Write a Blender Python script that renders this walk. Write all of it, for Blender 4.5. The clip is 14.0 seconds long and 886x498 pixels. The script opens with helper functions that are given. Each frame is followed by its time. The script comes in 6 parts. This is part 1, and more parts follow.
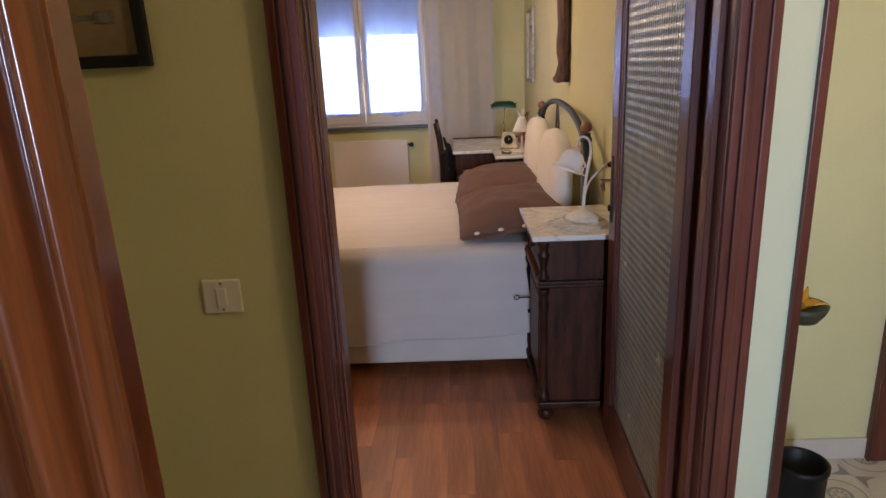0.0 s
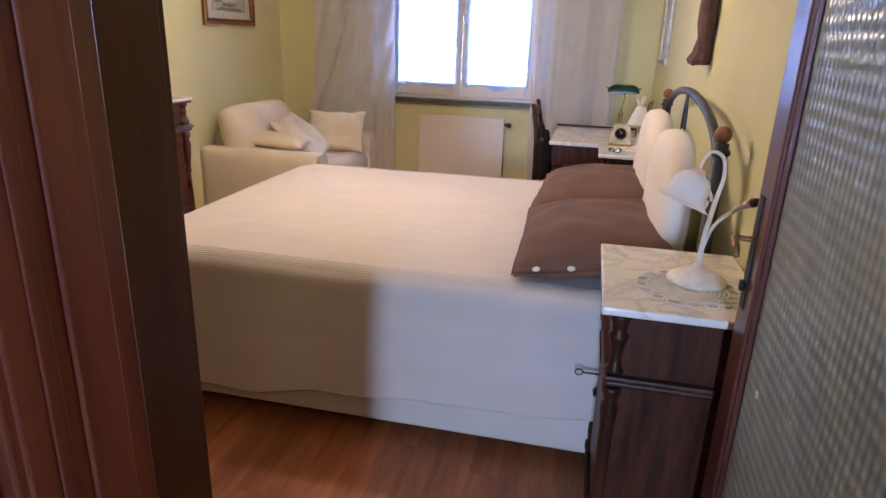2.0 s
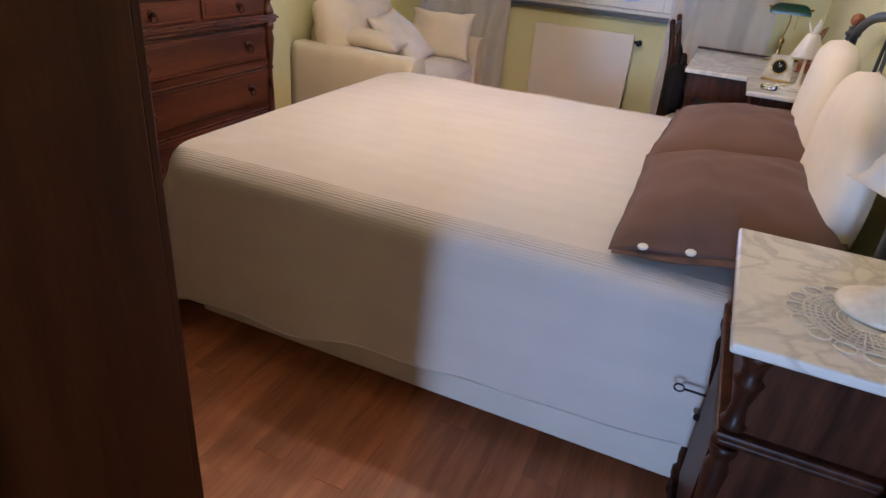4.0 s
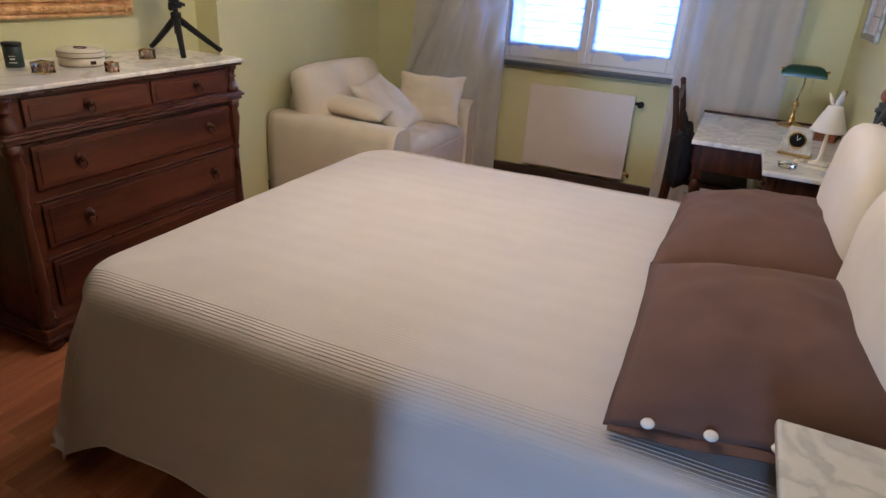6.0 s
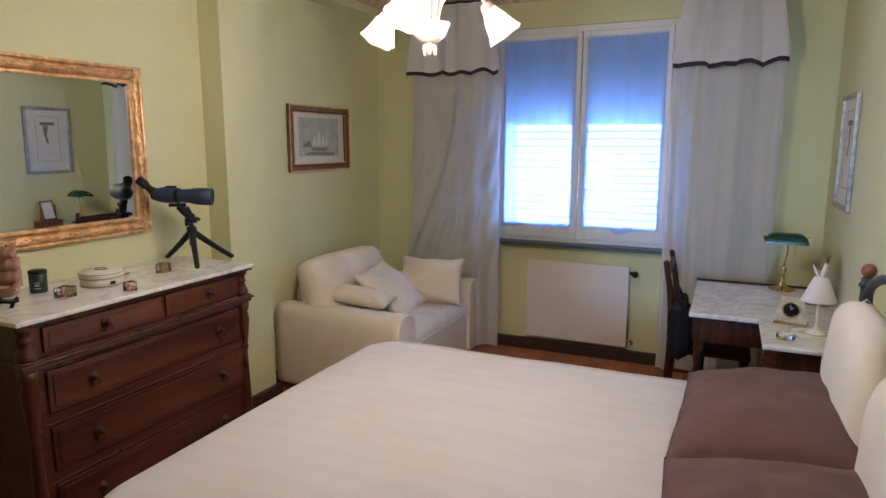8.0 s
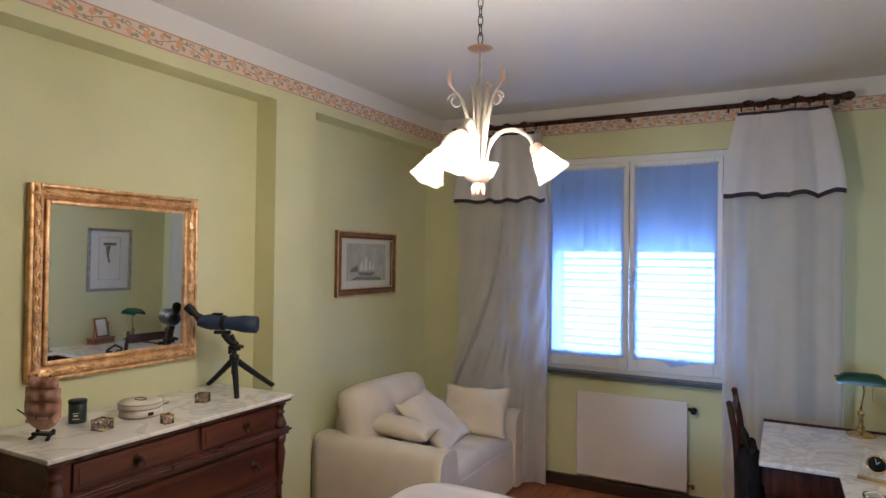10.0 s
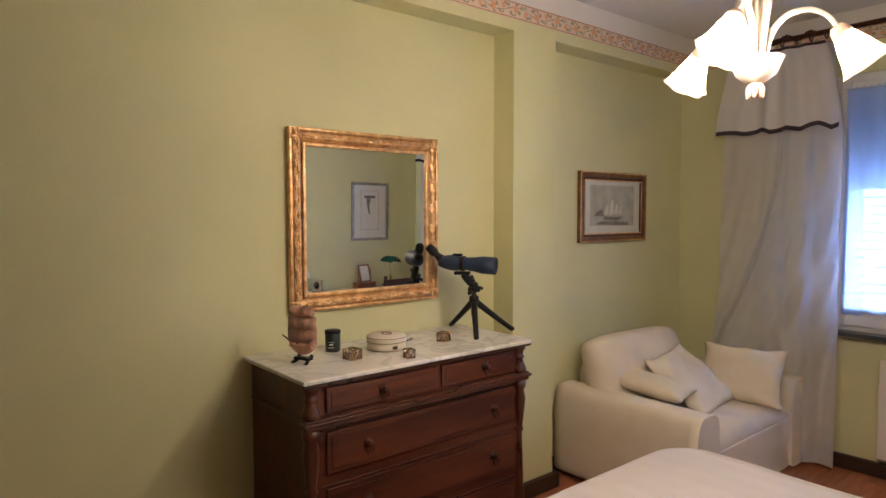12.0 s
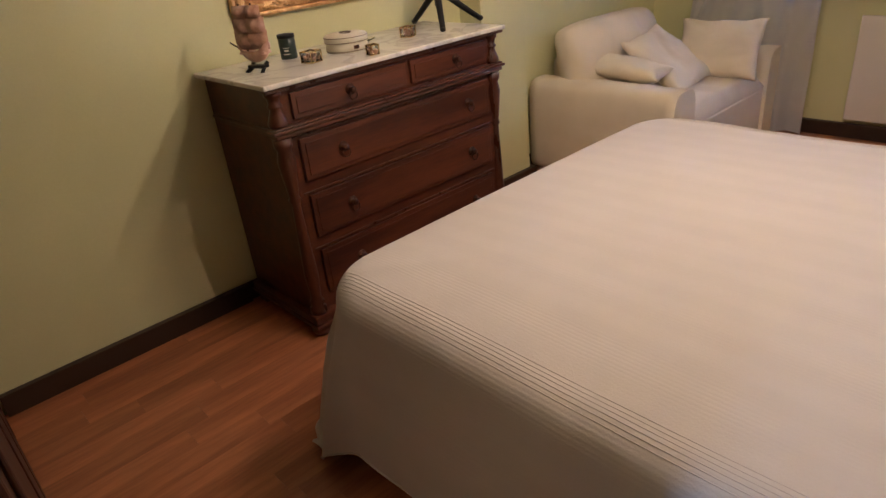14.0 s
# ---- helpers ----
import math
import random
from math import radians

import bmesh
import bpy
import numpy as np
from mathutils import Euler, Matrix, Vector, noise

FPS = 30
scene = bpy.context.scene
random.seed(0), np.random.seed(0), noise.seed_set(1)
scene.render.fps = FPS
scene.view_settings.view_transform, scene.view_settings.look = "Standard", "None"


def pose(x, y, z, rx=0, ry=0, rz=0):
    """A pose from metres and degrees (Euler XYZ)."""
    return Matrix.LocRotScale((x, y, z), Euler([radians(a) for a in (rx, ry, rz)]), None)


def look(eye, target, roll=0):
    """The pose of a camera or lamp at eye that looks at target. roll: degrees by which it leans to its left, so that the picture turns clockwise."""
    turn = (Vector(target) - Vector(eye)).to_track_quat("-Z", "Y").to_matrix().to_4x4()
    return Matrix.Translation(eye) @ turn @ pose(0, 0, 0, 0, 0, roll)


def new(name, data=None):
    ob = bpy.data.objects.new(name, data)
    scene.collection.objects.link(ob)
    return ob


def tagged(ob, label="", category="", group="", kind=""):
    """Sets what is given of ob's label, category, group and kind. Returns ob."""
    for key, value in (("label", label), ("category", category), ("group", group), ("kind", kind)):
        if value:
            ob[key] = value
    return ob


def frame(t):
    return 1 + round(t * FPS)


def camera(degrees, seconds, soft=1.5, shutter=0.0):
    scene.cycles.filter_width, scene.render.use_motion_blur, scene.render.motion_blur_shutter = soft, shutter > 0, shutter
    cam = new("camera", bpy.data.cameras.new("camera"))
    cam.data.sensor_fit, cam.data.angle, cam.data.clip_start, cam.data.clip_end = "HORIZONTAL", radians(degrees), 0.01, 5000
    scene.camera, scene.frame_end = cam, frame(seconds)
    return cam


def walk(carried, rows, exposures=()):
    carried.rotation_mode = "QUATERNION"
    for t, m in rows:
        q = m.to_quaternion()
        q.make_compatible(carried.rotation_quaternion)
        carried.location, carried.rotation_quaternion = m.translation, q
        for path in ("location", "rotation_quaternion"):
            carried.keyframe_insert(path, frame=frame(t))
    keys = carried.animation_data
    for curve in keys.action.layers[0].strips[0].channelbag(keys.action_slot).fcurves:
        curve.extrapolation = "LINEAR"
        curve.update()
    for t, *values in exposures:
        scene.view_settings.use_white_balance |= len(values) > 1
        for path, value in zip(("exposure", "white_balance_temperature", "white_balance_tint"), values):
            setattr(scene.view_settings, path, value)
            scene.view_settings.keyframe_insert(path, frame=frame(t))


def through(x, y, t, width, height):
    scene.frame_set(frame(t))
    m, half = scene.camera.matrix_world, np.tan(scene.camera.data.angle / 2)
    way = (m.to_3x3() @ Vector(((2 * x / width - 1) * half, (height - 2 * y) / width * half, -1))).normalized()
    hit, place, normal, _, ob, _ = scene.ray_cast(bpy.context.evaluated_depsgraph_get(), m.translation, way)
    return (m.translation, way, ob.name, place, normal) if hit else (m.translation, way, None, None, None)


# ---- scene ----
cam = camera(69.9, 14.0)
PATH = [
    (0, (0.247, 0.244, 1.47), (0.185, 2.161, 0.905), -2.6),
    (0.5, (0.282, 0.508, 1.472), (0.214, 2.422, 0.897), -2.2),
    (0.7, (0.294, 0.597, 1.463), (0.211, 2.511, 0.889), -1.7),
    (1, (0.312, 0.761, 1.457), (0.15, 2.668, 0.878), -1.8),
    (1.2, (0.333, 0.86, 1.452), (0.1, 2.761, 0.877), -0.9),
    (1.5, (0.375, 0.986, 1.438), (0.063, 2.872, 0.849), 0.5),
    (2, (0.438, 1.164, 1.408), (0.032, 3.015, 0.769), 2.0),
    (2.2, (0.463, 1.223, 1.404), (-0.003, 3.053, 0.744), 2.2),
    (2.5, (0.538, 1.302, 1.393), (-0.066, 3.083, 0.71), 2.2),
    (3, (0.583, 1.44, 1.36), (-0.113, 3.159, 0.611), 2.4),
    (3.2, (0.549, 1.49, 1.351), (-0.142, 3.192, 0.561), 3.1),
    (5.3, (0.298, 1.972, 1.421), (-0.353, 3.588, 0.438), 5.9),
    (5.5, (0.328, 2.049, 1.425), (-0.349, 3.678, 0.484), 5.5),
    (6, (0.325, 2.074, 1.468), (-0.393, 3.757, 0.66), 3.9),
    (6.5, (0.326, 2.075, 1.514), (-0.424, 3.801, 0.837), 2.4),
    (7, (0.321, 2.065, 1.545), (-0.45, 3.827, 0.995), 1.3),
    (7.5, (0.335, 2.067, 1.587), (-0.458, 3.85, 1.15), 0.6),
    (8, (0.331, 2.056, 1.627), (-0.474, 3.856, 1.294), 0.1),
    (8.2, (0.335, 2.054, 1.642), (-0.476, 3.859, 1.349), 0.0),
    (10.3, (0.265, 2.164, 1.735), (-0.75, 3.886, 1.793), 0.3),
    (10.5, (0.241, 2.196, 1.763), (-0.884, 3.849, 1.817), 0.4),
    (11, (0.192, 2.259, 1.712), (-1.194, 3.698, 1.794), 0.6),
    (11.5, (0.178, 2.295, 1.669), (-1.346, 3.589, 1.701), 0.5),
    (12, (0.162, 2.329, 1.605), (-1.371, 3.608, 1.495), -0.1),
    (12.5, (0.148, 2.344, 1.558), (-1.374, 3.609, 1.27), -0.9),
    (13, (0.132, 2.355, 1.522), (-1.354, 3.593, 1.013), -1.8),
    (13.5, (0.113, 2.366, 1.461), (-1.31, 3.56, 0.719), -3.9),
    (14, (0.093, 2.371, 1.429), (-1.249, 3.543, 0.521), -6.2),
]
EXPOSURE = [(0.0, -0.15, 7700, 20), (1.0, -0.12, 7900, 22), (1.5, 0.45, 7300, 26), (2.0, 0.36, 6500, 18), (3.0, 0.33, 6200, 14), (5.5, 0.05, 5850, 10), (8.0, 0.0, 5500, 7), (10.5, -0.12, 5500, 6), (12.0, 0.0, 6250, 11), (14.0, 0.05, 6500, 15)]
walk(cam, [(t, look(eye, target, roll)) for t, eye, target, roll in PATH], EXPOSURE)


# ---- world and lights ----
world = bpy.data.worlds.new("world")
scene.world = world
world.use_nodes = True
wn = world.node_tree.nodes
sky = wn.new("ShaderNodeTexSky")
sky.sky_type, sky.sun_disc = "NISHITA", False
sky.sun_elevation, sky.sun_rotation = radians(40), radians(200)
world.node_tree.links.new(sky.outputs[0], wn["Background"].inputs[0])
wn["Background"].inputs[1].default_value = 0.12


def lamp(name, kind, m, power, color, size=0.1, size_y=None, angle=None):
    data = bpy.data.lights.new(name, kind)
    data.energy, data.color = power, color
    if kind == "AREA":
        data.shape, data.size, data.size_y = "RECTANGLE", size, size_y or size
        if angle:
            data.spread = radians(angle)
    elif kind == "SUN":
        data.angle = size
    else:
        data.shadow_soft_size = size
    ob = new(name, data)
    ob.matrix_world = m
    return ob


WARM, COOL = (1.0, 0.82, 0.66), (0.36, 0.55, 1.0)
lamp("sun", "SUN", look((3, 14, 12), (-1, 6, 0)), 0.6, (1.0, 0.96, 0.9), 0.2)
lamp("window_daylight", "AREA", look((-0.69, 7.14, 1.36), (-0.69, 4.0, 1.1)), 50, COOL, 1.15, 0.80)
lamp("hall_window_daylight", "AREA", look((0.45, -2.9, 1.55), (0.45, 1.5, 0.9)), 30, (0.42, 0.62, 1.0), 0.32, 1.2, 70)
# Unseen warm fill, added to brighten the hall wall, side passage and left jamb.
lamp("hall_fill_light", "POINT", pose(1.45, 0.62, 2.35), 25, (1.0, 0.80, 0.52), 0.12)


# ---- materials ----
def mat(name, a, b=None, rough=0.6, metal=0.0, scale=6.0, fine=60.0, bump=0.15, dist=0.002, stretch=(1, 1, 1), sheen=0.0, coat=0.0, vary=0.0, spec=0.5):
    """Two colours mixed by coarse noise, with fine grain in colour, gloss and relief."""
    m = bpy.data.materials.new(name)
    m.use_nodes = True
    nt = m.node_tree
    n, link = nt.nodes, nt.links.new
    p = n["Principled BSDF"]
    b = b or tuple(c * 0.82 for c in a)
    tc, mp = n.new("ShaderNodeTexCoord"), n.new("ShaderNodeMapping")
    mp.inputs["Scale"].default_value = stretch
    link(tc.outputs["Object"], mp.inputs["Vector"])
    n1, n2 = n.new("ShaderNodeTexNoise"), n.new("ShaderNodeTexNoise")
    n1.inputs["Scale"].default_value, n1.inputs["Detail"].default_value = scale, 5
    n2.inputs["Scale"].default_value, n2.inputs["Detail"].default_value = fine, 3
    for q in (n1, n2):
        link(mp.outputs[0], q.inputs["Vector"])
    ramp = n.new("ShaderNodeValToRGB")
    ramp.color_ramp.elements[0].position, ramp.color_ramp.elements[1].position = 0.32, 0.68
    ramp.color_ramp.elements[0].color, ramp.color_ramp.elements[1].color = (*b, 1), (*a, 1)
    add = n.new("ShaderNodeMath")
    add.operation = "MULTIPLY_ADD"
    add.inputs[1].default_value = 0.3
    link(n2.outputs[0], add.inputs[0])
    sub = n.new("ShaderNodeMath")
    sub.operation = "SUBTRACT"
    sub.inputs[1].default_value = 0.15
    link(n1.outputs[0], sub.inputs[0])
    link(sub.outputs[0], add.inputs[2])
    link(add.outputs[0], ramp.inputs[0])
    out = ramp.outputs[0]
    if vary:
        oi, hsv, mr = n.new("ShaderNodeObjectInfo"), n.new("ShaderNodeHueSaturation"), n.new("ShaderNodeMapRange")
        mr.inputs["To Min"].default_value, mr.inputs["To Max"].default_value = 1 - vary, 1 + vary
        link(oi.outputs["Random"], mr.inputs["Value"])
        link(mr.outputs[0], hsv.inputs["Value"])
        link(out, hsv.inputs["Color"])
        out = hsv.outputs[0]
    link(out, p.inputs["Base Color"])
    r = n.new("ShaderNodeMapRange")
    r.inputs["To Min"].default_value, r.inputs["To Max"].default_value = max(0.02, rough - 0.08), min(1, rough + 0.08)
    link(n1.outputs[0], r.inputs["Value"])
    link(r.outputs[0], p.inputs["Roughness"])
    p.inputs["Metallic"].default_value, p.inputs["Specular IOR Level"].default_value = metal, spec
    p.inputs["Sheen Weight"].default_value, p.inputs["Coat Weight"].default_value = sheen, coat
    p.inputs["Coat Roughness"].default_value = 0.12
    bp = n.new("ShaderNodeBump")
    bp.inputs["Strength"].default_value, bp.inputs["Distance"].default_value = bump, dist
    link(n2.outputs[0], bp.inputs["Height"])
    link(bp.outputs[0], p.inputs["Normal"])
    return m


def marble(name, base, vein, scale=3.0):
    m = mat(name, base, tuple(c * 0.93 for c in base), rough=0.16, scale=4, bump=0.03)
    n, link = m.node_tree.nodes, m.node_tree.links.new
    tc, no, ramp, mix = n.new("ShaderNodeTexCoord"), n.new("ShaderNodeTexNoise"), n.new("ShaderNodeValToRGB"), n.new("ShaderNodeMixRGB")
    no.inputs["Scale"].default_value, no.inputs["Detail"].default_value, no.inputs["Distortion"].default_value = scale, 10, 1.2
    link(tc.outputs["Object"], no.inputs["Vector"])
    e = ramp.color_ramp.elements
    e[0].position, e[0].color = 0.46, (0, 0, 0, 1)
    e[1].position, e[1].color = 0.50, (1, 1, 1, 1)
    e.new(0.57).color = (0, 0, 0, 1)
    link(no.outputs[0], ramp.inputs[0])
    p = n["Principled BSDF"]
    old = p.inputs["Base Color"].links[0].from_socket
    sc = n.new("ShaderNodeMath")
    sc.operation = "MULTIPLY"
    sc.inputs[1].default_value = 0.42
    link(ramp.outputs[0], sc.inputs[0])
    link(sc.outputs[0], mix.inputs[0])
    link(old, mix.inputs[1])
    mix.inputs[2].default_value = (*vein, 1)
    link(mix.outputs[0], p.inputs["Base Color"])
    return m


def thin_cloth(name, color, through=0.4, clear=0.0, weave=0.0):
    """Cloth that lets light through."""
    m = mat(name, color, tuple(c * 0.95 for c in color), rough=0.9, scale=9, fine=260, bump=0.2)
    n, link = m.node_tree.nodes, m.node_tree.links.new
    tr, mix, out = n.new("ShaderNodeBsdfTranslucent"), n.new("ShaderNodeMixShader"), n["Material Output"]
    p = n["Principled BSDF"]
    link(p.inputs["Base Color"].links[0].from_socket, tr.inputs[0])
    mix.inputs[0].default_value = through
    link(p.outputs[0], mix.inputs[1])
    link(tr.outputs[0], mix.inputs[2])
    last = mix
    if clear:
        tp, m2 = n.new("ShaderNodeBsdfTransparent"), n.new("ShaderNodeMixShader")
        m2.inputs[0].default_value = clear
        link(mix.outputs[0], m2.inputs[1])
        link(tp.outputs[0], m2.inputs[2])
        last = m2
    link(last.outputs[0], out.inputs[0])
    return m


def glow(name, color, strength, clear=0.0):
    """Glowing surface; with clear, glass that also lets some of the bulb's light through."""
    m = bpy.data.materials.new(name)
    m.use_nodes = True
    n, link = m.node_tree.nodes, m.node_tree.links.new
    p = n["Principled BSDF"]
    p.inputs["Base Color"].default_value = (*color, 1)
    p.inputs["Emission Color"].default_value = (*color, 1)
    p.inputs["Emission Strength"].default_value = strength
    if clear:
        tp, mix = n.new("ShaderNodeBsdfTransparent"), n.new("ShaderNodeMixShader")
        mix.inputs[0].default_value = clear
        link(p.outputs[0], mix.inputs[1])
        link(tp.outputs[0], mix.inputs[2])
        link(mix.outputs[0], n["Material Output"].inputs[0])
    return m


def clear_glass(name, color=(0.95, 0.97, 0.96), rough=0.02, transmission=1.0, waves=0.0):
    m = bpy.data.materials.new(name)
    m.use_nodes = True
    n, link = m.node_tree.nodes, m.node_tree.links.new
    p = n["Principled BSDF"]
    p.inputs["Base Color"].default_value = (*color, 1)
    p.inputs["Roughness"].default_value, p.inputs["Transmission Weight"].default_value, p.inputs["IOR"].default_value = rough, transmission, 1.45
    return m


def bedspread_cloth():
    """Woven cotton: fine ribs along the bed, and groups of heavier ribs near its edges."""
    m = mat("bedspread_weave", (0.57, 0.51, 0.465), (0.535, 0.475, 0.43), rough=0.92, scale=5, fine=260, bump=0.28, sheen=0.15)
    n, link = m.node_tree.nodes, m.node_tree.links.new
    uv, sep = n.new("ShaderNodeUVMap"), n.new("ShaderNodeSeparateXYZ")
    link(uv.outputs[0], sep.inputs[0])

    def sine(freq):
        k, s = n.new("ShaderNodeMath"), n.new("ShaderNodeMath")
        k.operation, s.operation = "MULTIPLY", "SINE"
        k.inputs[1].default_value = freq
        link(sep.outputs[1], k.inputs[0])
        link(k.outputs[0], s.inputs[0])
        return s.outputs[0]

    fine_rib, broad = sine(2 * math.pi / 0.011), sine(2 * math.pi / 0.19)
    gate = n.new("ShaderNodeMapRange")
    gate.inputs["From Min"].default_value, gate.inputs["From Max"].default_value = -0.2, 0.6
    gate.inputs["To Min"].default_value, gate.inputs["To Max"].default_value = 0.15, 0.6
    link(broad, gate.inputs["Value"])
    mul = n.new("ShaderNodeMath")
    mul.operation = "MULTIPLY"
    link(fine_rib, mul.inputs[0])
    link(gate.outputs[0], mul.inputs[1])
    b1 = n.new("ShaderNodeBump")
    b1.inputs["Strength"].default_value, b1.inputs["Distance"].default_value = 0.20, 0.0009
    link(mul.outputs[0], b1.inputs["Height"])
    p = n["Principled BSDF"]
    old = p.inputs["Normal"].links[0].from_node
    link(b1.outputs[0], old.inputs["Normal"])
    band, hsv = n.new("ShaderNodeMapRange"), n.new("ShaderNodeHueSaturation")
    band.inputs["From Min"].default_value, band.inputs["From Max"].default_value = -0.5, 0.5
    band.inputs["To Min"].default_value, band.inputs["To Max"].default_value = 0.985, 1.008
    link(sine(2 * math.pi / 0.105), band.inputs["Value"])
    link(band.outputs[0], hsv.inputs["Value"])
    link(p.inputs["Base Color"].links[0].from_socket, hsv.inputs["Color"])
    link(hsv.outputs[0], p.inputs["Base Color"])
    return m


def hammered_glass():
    """Ribbed cathedral glass: rows of small lenses."""
    m = mat("ribbed_glass", (0.46, 0.55, 0.58), (0.38, 0.46, 0.50), rough=0.24, scale=14, bump=0.05)
    n, link = m.node_tree.nodes, m.node_tree.links.new
    p = n["Principled BSDF"]
    p.inputs["Transmission Weight"].default_value = 0.3
    tc, sep = n.new("ShaderNodeTexCoord"), n.new("ShaderNodeSeparateXYZ")
    link(tc.outputs["Object"], sep.inputs[0])
    vals = []
    for axis, f in ((0, 0.021), (2, 0.027)):
        k, s = n.new("ShaderNodeMath"), n.new("ShaderNodeMath")
        k.operation, s.operation = "MULTIPLY", "SINE"
        k.inputs[1].default_value = 2 * math.pi / f
        link(sep.outputs[axis], k.inputs[0])
        link(k.outputs[0], s.inputs[0])
        vals.append(s.outputs[0])
    mul = n.new("ShaderNodeMath")
    mul.operation = "MULTIPLY_ADD"
    mul.inputs[1].default_value = 0.9
    link(vals[0], mul.inputs[0])
    link(vals[1], mul.inputs[2])
    b1 = n.new("ShaderNodeBump")
    b1.inputs["Strength"].default_value, b1.inputs["Distance"].default_value = 0.42, 0.0030
    link(mul.outputs[0], b1.inputs["Height"])
    link(b1.outputs[0], p.inputs["Normal"])
    return m


WALL = mat("lime_wall_paint", (0.640, 0.612, 0.345), (0.590, 0.568, 0.312), rough=0.75, scale=2.2, fine=130, bump=0.22, dist=0.0014)
MINT = mat("mint_wall_paint", (0.56, 0.60, 0.42), (0.53, 0.57, 0.40), rough=0.75, scale=1.2, fine=150, bump=0.12, dist=0.0012)
WHITEWALL = mat("white_ceiling_paint", (0.74, 0.70, 0.66), (0.71, 0.67, 0.63), rough=0.85, scale=1.1, fine=120, bump=0.08)
PARQUET = mat("parquet_wood", (0.47, 0.170, 0.071), (0.235, 0.073, 0.031), rough=0.46, scale=3.2, fine=22, bump=0.03, stretch=(5, 0.45, 6), vary=0.16, coat=0.03)
GAP = mat("floor_base", (0.13, 0.045, 0.02), rough=0.7)
DARK = mat("dark_walnut", (0.082, 0.026, 0.012), (0.020, 0.007, 0.004), rough=0.42, scale=9, fine=60, bump=0.12, stretch=(3, 3, 0.35), spec=0.2)
CHESTW = mat("mahogany", (0.125, 0.034, 0.015), (0.048, 0.013, 0.007), rough=0.36, scale=5, fine=45, bump=0.07, stretch=(3, 0.35, 3), coat=0.1, spec=0.4)
CHESTV = mat("mahogany_turned", (0.115, 0.034, 0.017), (0.050, 0.015, 0.008), rough=0.30, scale=5, fine=45, bump=0.07, stretch=(3, 3, 0.5), coat=0.3)
DOORW = mat("varnished_door_wood", (0.140, 0.036, 0.023), (0.062, 0.016, 0.010), rough=0.33, scale=4, fine=40, bump=0.06, stretch=(5, 5, 0.35), coat=0.15)
WARDW = mat("wardrobe_wood", (0.070, 0.025, 0.012), (0.034, 0.012, 0.006), rough=0.55, spec=0.2, scale=3, fine=40, bump=0.06, stretch=(4, 4, 0.3))
LEAFW = mat("glossy_cherry_wood", (0.25, 0.062, 0.016), (0.07, 0.016, 0.005), rough=0.24, scale=4, fine=40, bump=0.04, stretch=(7, 7, 0.4), coat=0.5)
SKIRTW = mat("baseboard_wood", (0.040, 0.021, 0.013), (0.032, 0.017, 0.011), rough=0.4, scale=6, fine=50, stretch=(2, 0.4, 2))
MARBLE = marble("veined_marble", (0.74, 0.70, 0.64), (0.32, 0.31, 0.30), 4.6)
SLATE = mat("slate_sill", (0.085, 0.095, 0.11), (0.055, 0.062, 0.075), rough=0.35, scale=10)
GOLD = mat("antique_gilding", (0.88, 0.58, 0.28), (0.52, 0.27, 0.10), rough=0.42, metal=0.7, scale=25, fine=120, bump=0.25)
PALEGOLD = mat("champagne_gilding", (0.70, 0.60, 0.42), (0.42, 0.33, 0.21), rough=0.38, metal=0.7, scale=25, fine=120, bump=0.2)
BRONZE = mat("bronzed_brown_gilt", (0.30, 0.15, 0.06), (0.16, 0.07, 0.03), rough=0.4, metal=0.5, scale=25, fine=120, bump=0.2)
SILVER = mat("dark_silver_gilt", (0.44, 0.40, 0.33), (0.22, 0.20, 0.16), rough=0.4, metal=0.7, scale=25, fine=120, bump=0.2)
BRASS = mat("brass", (0.72, 0.52, 0.24), (0.5, 0.34, 0.14), rough=0.22, metal=1.0, scale=15)
MIRROR = bpy.data.materials.new("mirror_silver")
MIRROR.use_nodes = True
_p = MIRROR.node_tree.nodes["Principled BSDF"]
_p.inputs["Base Color"].default_value, _p.inputs["Metallic"].default_value, _p.inputs["Roughness"].default_value = (0.86, 0.88, 0.87, 1), 1.0, 0.015
SPREAD = bedspread_cloth()
LINEN = mat("white_bed_linen", (0.72, 0.66, 0.60), (0.68, 0.62, 0.56), rough=0.9, scale=8, fine=260, bump=0.15, sheen=0.1)
BASECLOTH = mat("base_cover_cloth", (0.62, 0.56, 0.49), (0.58, 0.52, 0.45), rough=0.92, scale=6, fine=220, bump=0.2)
COVER = mat("cream_slipcover", (0.74, 0.64, 0.50), (0.69, 0.59, 0.45), rough=0.92, scale=6, fine=240, bump=0.2, sheen=0.15)
BOUCLE = mat("white_headboard_cloth", (0.78, 0.71, 0.62), (0.73, 0.66, 0.57), rough=0.92, scale=8, fine=240, bump=0.2, sheen=0.1)
BROWN = mat("brown_pillow_cotton", (0.138, 0.074, 0.056), (0.114, 0.061, 0.046), rough=0.9, scale=9, fine=280, bump=0.2, sheen=0.05, spec=0.2)
IRON = mat("grey_wrought_iron", (0.055, 0.062, 0.068), (0.035, 0.04, 0.045), rough=0.5, metal=0.3, scale=30, bump=0.2)
BALLW = mat("turned_ball_wood", (0.26, 0.09, 0.04), (0.18, 0.06, 0.03), rough=0.35, scale=20)
RADI = mat("radiator_enamel", (0.72, 0.66, 0.60), (0.69, 0.63, 0.57), rough=0.35, scale=3, bump=0.03)
FRAMEW = mat("white_window_paint", (0.72, 0.70, 0.68), (0.68, 0.66, 0.64), rough=0.4, scale=8, bump=0.05)
CURTAIN = thin_cloth("cream_curtain_voile", (0.76, 0.725, 0.72), 0.45, 0.14)
